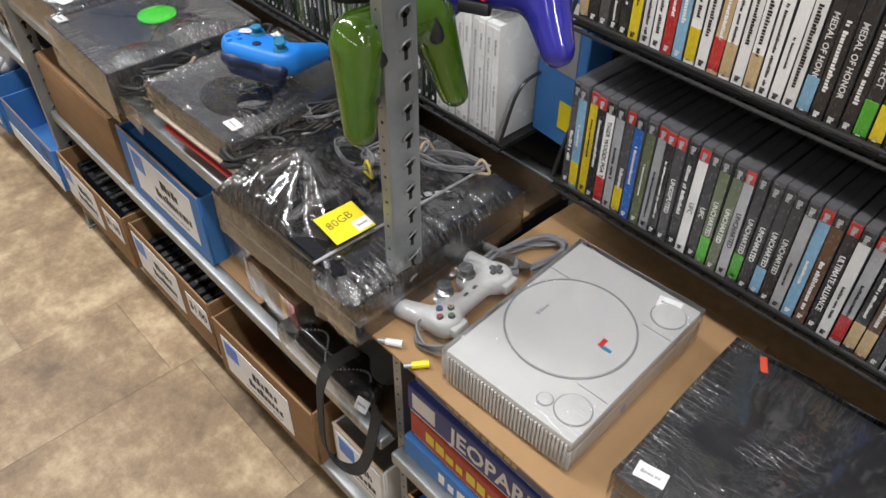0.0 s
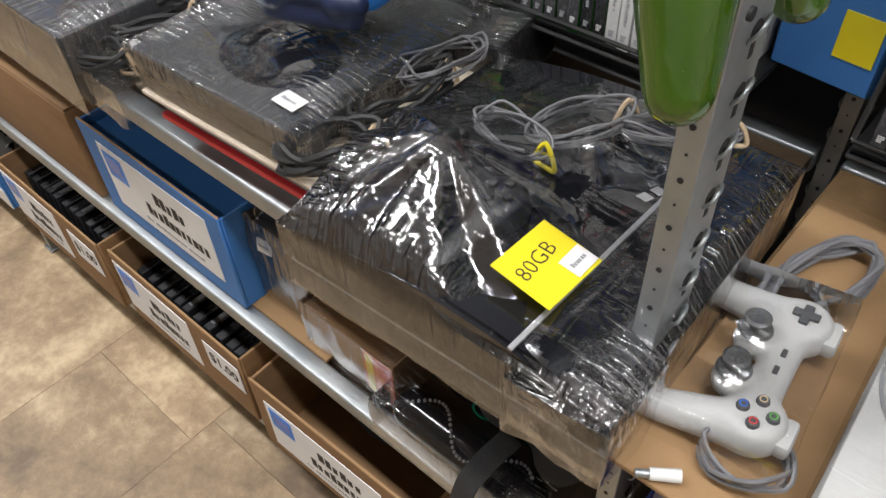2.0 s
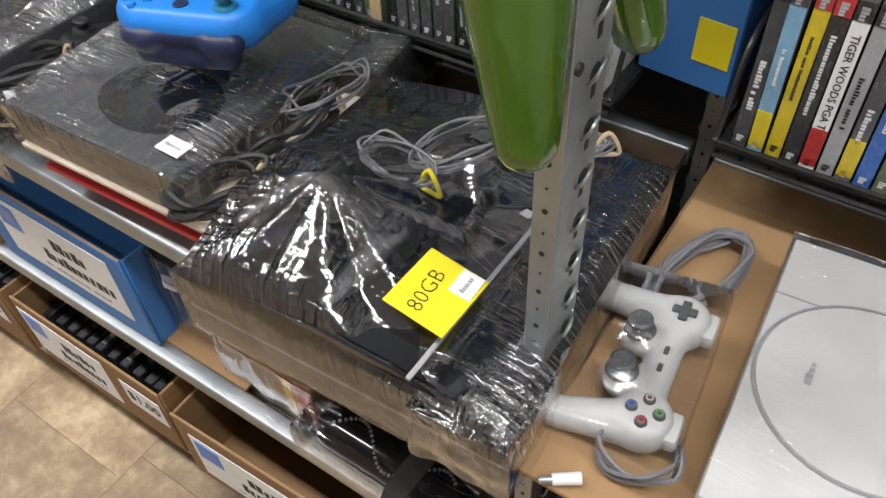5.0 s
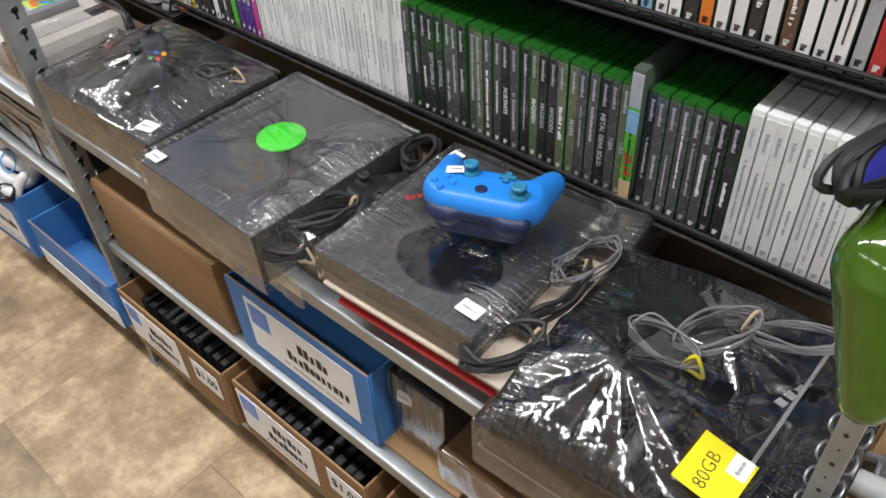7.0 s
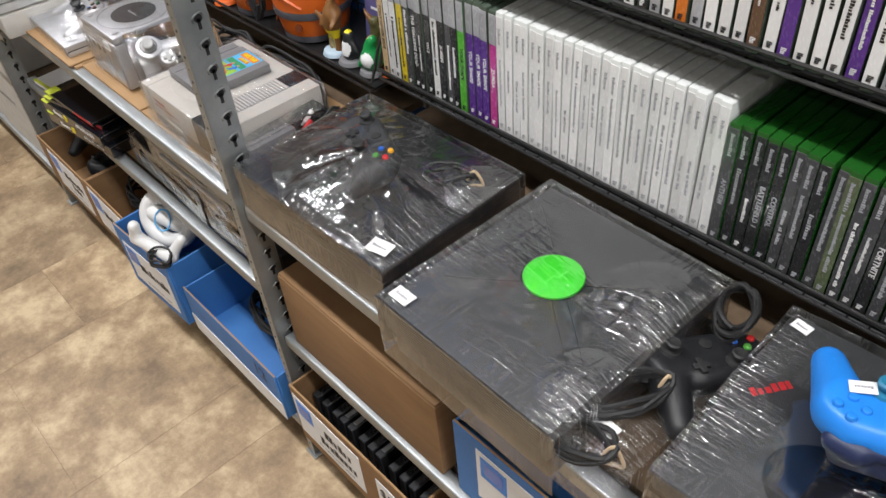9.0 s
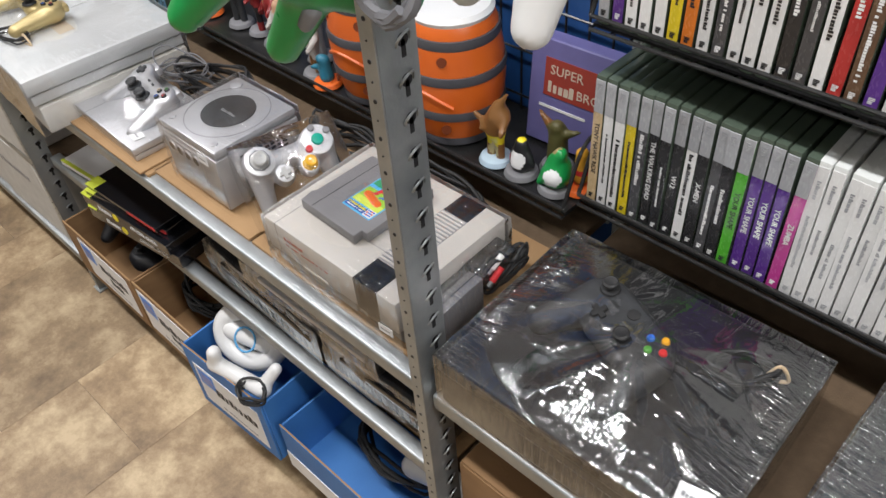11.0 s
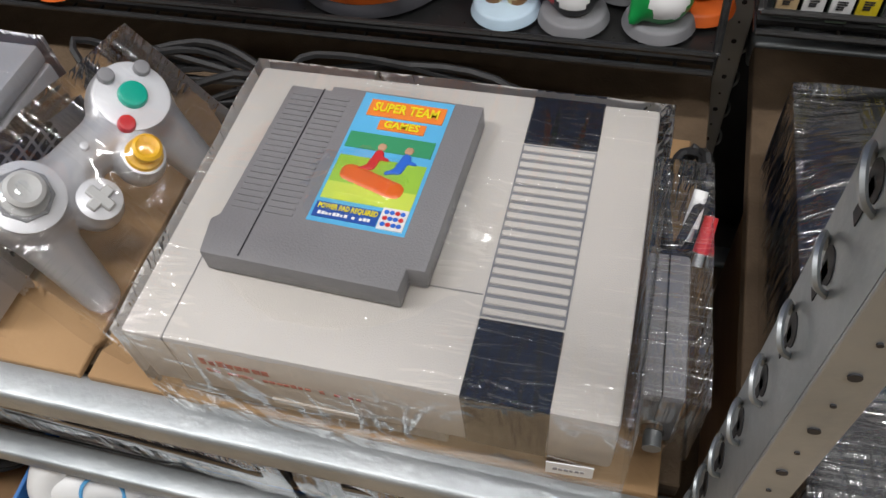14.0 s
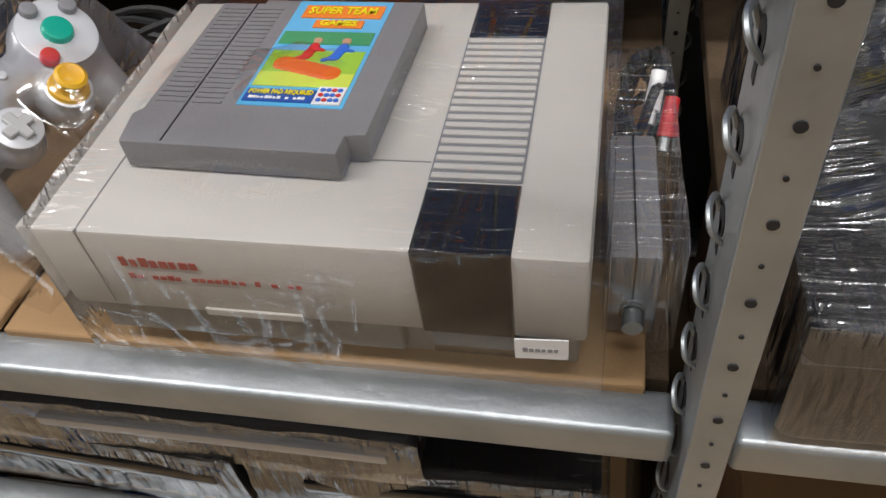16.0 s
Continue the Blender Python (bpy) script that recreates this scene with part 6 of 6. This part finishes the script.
def barrel(x, y):
    t = thing("drum_controller", "orange barrel-shaped drum with grey bands", "drum", pose(x, y, TZ) @ Matrix.Scale(0.98, 4), group="orange barrel drums")
    part("barrel", lathe([(0.060, 0), (0.068, 0.02), (0.0755, 0.06), (0.0785, 0.10), (0.0755, 0.14), (0.068, 0.18), (0.063, 0.195), (0.060, 0.198)], 56), ORANGE, t)
    for z, r in ((0.008, 0.0655), (0.058, 0.0768), (0.118, 0.0793), (0.172, 0.0714)):
        bm = lathe([(r - 0.004, 0), (r, 0.001), (r + 0.001, 0.008), (r - 0.0005, 0.015), (r - 0.005, 0.016)], 56)
        part("band", bm, STRAP_GREY, t, m=pose(0, 0, z - 0.008))
    part("skin", lathe([(0.062, 0), (0.064, 0.006), (0.058, 0.012), (0.0, 0.015)], 48), WHITE_PL, t, "white drum skin", pose(0, 0, 0.196))
    for a in (-60, -120, 200):
        for z in (0.035, 0.150):
            part("hole", cyl(0.0075, 0.003, 16, None, pose(0, 0, z) @ pose(0, 0, 0, 0, 0, a) @ pose(0.0725, 0, 0, 0, 80, 0)), material("dark_orange_hole", (0.16, 0.03, 0.005), 0.6), t)
    arch = [(0.0765 * math.cos(a) * 0.999, 0.0765 * math.sin(a), 0.075 + 0.022 * math.sin((a - math.radians(-130)) / math.radians(80) * math.pi)) for a in [math.radians(-130 + 8 * k) for k in range(11)]]
    part("moulded_arch", tube([(p[0] * 1.02, p[1] * 1.02, p[2]) for p in arch], 0.0035, 6, 3), ORANGE, t)
    return t


barrel(-1.572, 0.388)
barrel(-1.746, 0.388)
coil("black drum cable coiled between barrels", pose(-1.660, 0.328, TZ + 0.09, 90, 0, 10), RUBBER, 7, 0.018, 0.06, 0.0026, 50, None, 0.012)


def figure(label, x, y, prims, paint, base=None, spots=(), rz=0.0, step=0.0042):
    """A moulded toy figure, one plain painted shape on its disc."""
    bm = blob(prims, step, 0.007)
    me = as_mesh("toy_figure", bm, paint)
    mats = [paint]
    for (cx, cy, cz, r, m) in spots:
        if m not in mats:
            mats.append(m)
            me.materials.append(m)
        for p in me.polygons:
            if (p.center - Vector((cx, cy, cz))).length < r:
                p.material_index = mats.index(m)
    if base:
        bb = cyl(0.026, 0.008, 28, 0.023, bev=0.002)
        tmp = as_mesh("b", bb, None)
        b2 = bmesh.new()
        b2.from_mesh(me)
        k = len(b2.faces)
        b2.from_mesh(tmp)
        me.materials.append(base)
        b2.faces.ensure_lookup_table()
        for f_ in b2.faces[k:]:
            f_.material_index = len(mats)
        b2.to_mesh(me)
        b2.free()
    ob = new("toy_figure", me)
    ob.matrix_basis = pose(x, y, TZ, 0, 0, rz)
    return tagged(ob, label, "toy figure", "toy figures on the rack")


def standing(h, lean=0.0, wide=0.011):
    return [(-0.009, 0, 0.006, -0.007, 0, h * 0.45, 0.007, 0.007), (0.009, 0, 0.006, 0.007, 0, h * 0.45, 0.007, 0.007), (0, 0, h * 0.48, lean, 0, h * 0.75, wide, wide * 1.15),
            (lean - 0.014, 0, h * 0.74, lean - 0.022, -0.012, h * 0.52, 0.0058, 0.005), (lean + 0.014, 0, h * 0.74, lean + 0.020, -0.020, h * 0.60, 0.0058, 0.005), (lean, 0, h * 0.88, lean, 0, h * 0.90, 0.0105, 0.010)]


BLUE_BASE = material("pale_blue_base", (0.45, 0.58, 0.68), 0.5)
RIM = material("orange_rim", (0.8, 0.15, 0.02), 0.5)
STONE = material("grey_base", (0.20, 0.20, 0.21), 0.6)
figure("bronze armoured toy figure with yellow sash on a pale blue base", -1.462, 0.352, standing(0.105, 0.006, 0.015) + [(0.0, 0, 0.05, -0.03, -0.01, 0.075, 0.008, 0.004), (0.01, 0, 0.1, 0.022, 0, 0.12, 0.006, 0.003)], BRONZE, BLUE_BASE, [(0, 0, 0.042, 0.016, YELLOW), (0, 0, 0.02, 0.012, GOLD_PL)])
figure("small black and white toy bird figure on a dark base", -1.412, 0.350, [(0, 0, 0.02, 0, 0, 0.035, 0.017, 0.014), (0, 0, 0.05, 0, 0, 0.052, 0.011, 0.010), (-0.012, 0, 0.035, -0.02, 0, 0.015, 0.006, 0.004), (0.012, 0, 0.035, 0.022, 0, 0.02, 0.006, 0.004)], BLACK, STONE, [(0, -0.014, 0.03, 0.014, PAPER), (0, 0, 0.062, 0.008, YELLOW), (-0.018, 0, 0.02, 0.01, RED)])
figure("green round toy figure with white front", -1.352, 0.352, [(0, 0, 0.026, 0, 0.004, 0.036, 0.022, 0.019), (0.0, 0, 0.05, 0.006, 0, 0.062, 0.012, 0.010), (-0.015, -0.01, 0.02, -0.018, -0.016, 0.012, 0.006, 0.005)], GREEN_SOLID, STONE, [(0.006, -0.02, 0.03, 0.014, PAPER), (0.0, 0, 0.066, 0.008, GOLD_PL)])
figure("olive crouching toy figure with spread wings", -1.380, 0.392, [(0, 0, 0.02, 0, 0, 0.05, 0.016, 0.014), (0, 0, 0.055, -0.035, 0, 0.085, 0.010, 0.003), (0, 0, 0.055, 0.035, 0, 0.075, 0.010, 0.003), (0, 0, 0.065, 0, -0.004, 0.072, 0.012, 0.011)], material("olive_paint", (0.10, 0.09, 0.03), 0.5), STONE, [(-0.025, 0, 0.078, 0.014, BRONZE), (0.0, 0, 0.045, 0.01, RED)])
figure("yellow and red small toy figure", -1.326, 0.375, [(0, 0, 0.02, 0, 0, 0.045, 0.012, 0.010), (0, 0, 0.058, 0, 0, 0.06, 0.010, 0.009)], material("amber_paint", (0.7, 0.35, 0.03), 0.5), RIM, [(0, 0, 0.03, 0.012, RED)])
figure("green and brown toy creature on a green base with orange rim", -2.225, 0.365, [(0, 0, 0.022, 0, 0, 0.055, 0.026, 0.022), (-0.02, 0, 0.06, -0.045, 0, 0.085, 0.013, 0.008), (0.02, 0, 0.06, 0.045, 0, 0.09, 0.013, 0.008), (0, 0, 0.08, 0, 0, 0.10, 0.016, 0.014)], material("leaf_green_paint", (0.07, 0.26, 0.05), 0.5), RIM, [(0.03, 0, 0.08, 0.025, RED), (-0.035, 0, 0.07, 0.02, BRONZE)])
GREY_CLOTH = material("pale_cloth_paint", (0.45, 0.43, 0.40), 0.6)
DARKRED = material("dark_red_paint", (0.25, 0.02, 0.02), 0.4)
for lab, fx, fy, h, pm, sp_ in (("dark armoured toy figure on a disc base", -2.135, 0.375, 0.12, MATT_DARK, [(0, 0, 0.09, 0.014, GOLD_PL)]), ("dark red robed toy figure on a disc base", -2.075, 0.380, 0.12, DARKRED, [(0, 0, 0.04, 0.02, BLACK)]),
                                ("red armoured toy figure on a disc base", -2.015, 0.370, 0.115, DARKRED, [(0, 0, 0.085, 0.012, GOLD_PL), (0, 0, 0.06, 0.008, GOLD_PL)]), ("pale toy figure holding a staff on a disc base", -1.965, 0.350, 0.110, GREY_CLOTH, [(0, 0, 0.099, 0.016, SKIN)]),
                                ("brown haired toy figure with sword on a disc base", -1.905, 0.385, 0.120, STONE, [(0, 0, 0.108, 0.016, SKIN)]), ("pale tunic toy figure kneeling on a disc base", -1.868, 0.345, 0.100, GREY_CLOTH, [(0, 0, 0.09, 0.016, SKIN), (0, 0, 0.02, 0.018, BRONZE)]),
                                ("dark masked toy figure on a disc base", -1.832, 0.390, 0.120, BLACK, [(0, 0, 0.07, 0.012, NAVY_PL)])):
    figure(lab, fx, fy, standing(h, random.uniform(-0.006, 0.008)) + [(-0.02, -0.012, h * 0.5, 0.03, -0.03, h * 0.85, 0.0024, 0.0024)], pm, STONE, sp_, random.uniform(-30, 30))
figure("small blue and orange toy bird figure on an orange base", -1.828, 0.335, [(0, 0, 0.015, 0, 0, 0.035, 0.013, 0.010), (0, 0, 0.045, -0.004, -0.004, 0.048, 0.010, 0.009), (-0.01, 0, 0.03, -0.028, -0.008, 0.026, 0.007, 0.004)], material("sea_blue_paint", (0.03, 0.2, 0.3), 0.4), RIM, [(0, 0, 0.03, 0.010, ORANGE)])

# ---- controllers hung on the posts ----


def hang_cord(t, hook, mat):
    """The lead by which a controller hangs from a post, with its loop round the post's face."""
    a = t.matrix_basis.translation
    b = Vector(hook)
    mid = (a + b) / 2 + Vector((0.012, -0.015, -0.03))
    inv = t.matrix_basis.inverted()
    part("cord", tube([inv @ p for p in (a, a + Vector((0, -0.004, 0.04)), mid, b + Vector((0.0, -0.006, -0.02)), b + Vector((0, -0.002, 0.0)))], 0.003, 7), mat, t)


gx = thing("hanging_controller", "translucent green controller hung on the shelf post", "controller", pose(0.045, 0.084, 1.056))
part("shell", blob([(0.0, -0.045, 0.03, 0.0, 0.045, 0.03, 0.028, 0.028), (0.004, -0.050, 0.02, 0.026, -0.072, -0.062, 0.030, 0.018), (0.004, 0.050, 0.02, 0.026, 0.068, -0.070, 0.029, 0.018)], 0.005, 0.013), GREEN_TINT, gx)
part("inner_board", box(-0.006, 0.0, -0.035, 0.035, 0.018, 0.05, 0.002, 1), MATT_DARK, gx)
for sy in (-0.040, 0.040):
    part("trigger", blob([(0.018, sy, 0.030, 0.026, sy, 0.012, 0.013, 0.010)], 0.004), BLACK, gx)
part("screw_hole", cyl(0.0035, 0.002, 12, None, pose(0.045, -0.06, -0.02, 0, 90, 0)), INK, gx)
part("serial_tag", box(0.0286, 0.0295, -0.012, 0.010, 0.005, 0.025), PAPER, gx)
hang_cord(gx, (0.064, 0.043, 1.40), RUBBER)
coil("black controller cord looped on the post", pose(0.010, 0.080, 1.125, 70, 0, 70), RUBBER, 6, 0.048, 0.018, 0.0032, 60, None, 0.012)
dk = thing("hanging_controller", "dark grey controller hung on the shelf post", "controller", pose(0.075, 0.06, 1.230))
part("shell", blob([(0.0, -0.03, 0.03, 0.0, 0.04, 0.03, 0.026, 0.026), (0.002, -0.035, 0.02, 0.010, -0.050, -0.055, 0.028, 0.018), (0.002, 0.045, 0.02, 0.010, 0.065, -0.05, 0.028, 0.018)], 0.005, 0.016), MATT_DARK, dk)
hang_cord(dk, (0.070, 0.043, 1.48), RUBBER)
vp = thing("hanging_controller", "translucent violet controller hung above the racks", "controller", pose(0.076, 0.215, 1.088, -20, -4, 17))
part("shell", blob([(-0.05, 0, 0.012, 0.05, 0, 0.012, 0.028, 0.028), (0.055, 0, 0.01, 0.085, -0.01, -0.045, 0.029, 0.020), (-0.055, 0, 0.01, -0.085, -0.01, -0.045, 0.029, 0.020)], 0.005, 0.016), PURPLE, vp)
for dx, mm in ((-0.018, C_YEL), (-0.003, C_RED), (-0.03, C_BLU), (-0.012, C_GRN)):
    part("button", cyl(0.005, 0.006, 14, None, pose(dx, -0.026, -0.002 + 0.3 * abs(dx), 90)), mm, vp)
part("connector_block", box(-0.035, 0.005, -0.032, -0.020, -0.022, -0.008, 0.003, 2), BLACK, vp)
hang_cord(vp, (0.070, 0.043, 1.45), RUBBER)
n6 = thing("hanging_controller", "solid green three-pronged controller hung on the post", "controller", pose(-1.350, 0.002, 1.190, 39, 24, 64))
part("shell", blob([(-0.06, 0, 0.02, 0.06, 0, 0.02, 0.026, 0.026), (-0.070, 0, 0.015, -0.088, -0.015, -0.055, 0.023, 0.015), (0.070, 0, 0.015, 0.088, -0.010, -0.062, 0.023, 0.015), (0.0, 0, 0.01, 0.0, -0.018, -0.075, 0.023, 0.016)], 0.005, 0.013), GREEN_SOLID, n6)
for sx, zz in ((-0.078, -0.045), (0.078, -0.045), (0.0, -0.070)):
    part("screw_hole", cyl(0.0028, 0.002, 10, None, pose(sx, -0.030, zz, 90)), INK, n6)
part("trigger", blob([(0, -0.022, 0.0, 0, -0.026, -0.016, 0.009, 0.007)], 0.003), GREY_DK, n6)
hang_cord(n6, (-1.289, 0.0, 1.42), RUBBER)
wc = thing("hanging_controller", "white chunky controller with coloured buttons on the post", "controller", pose(-1.258, 0.150, 1.198, 60, 0, -15) @ Matrix.Scale(0.92, 4))
part("shell", blob([(-0.045, 0, 0.0, 0.045, 0, 0.0, 0.030, 0.030), (-0.05, 0, 0, -0.055, -0.06, -0.01, 0.028, 0.020), (0.05, 0, 0, 0.055, -0.06, -0.01, 0.028, 0.020), (0, 0.02, 0, 0, 0.03, 0, 0.03, 0.028)], 0.005, 0.014), WHITE_PL, wc)
buttons(wc, 0.045, 0.0, 0.026, (C_GRN, C_RED, C_YEL, C_BLU), 0.006, 0.012)
hang_cord(wc, (-1.289, 0.0, 1.40), CABLE_GREY)
coil("grey controller cord knotted on the post", pose(-1.268, 0.020, 1.215, 80, 0, 20), CABLE_GREY, 5, 0.024, 0.030, 0.0046, 63, None, 0.012)

# ---- floor tiles ----
TILE_MESH = {}
widths = (0.46, 0.17, 0.46, 0.30)
k = 0
x = -1.567 - 0.46 * 4 - 0.17 * 3 - 0.30 * 3
while x < 2.0:
    w = widths[k % 4]
    y = -2.6 + 0.13 * ((k * 3) % 5)
    j = 0
    while y < 0.42:
        d = (0.46, 0.61, 0.30)[(j + k) % 3]
        key = (w, d)
        if key not in TILE_MESH:
            TILE_MESH[key] = as_mesh("floor_tile", box(0.0004, w - 0.0004, 0.0004, d - 0.0004, -0.004, 0.0), FLOOR_M)
        tl = new("floor_tile", TILE_MESH[key])
        tl.location = (x, y, 0)
        tl.parent = floor
        y += d
        j += 1
    x += w
    k += 1
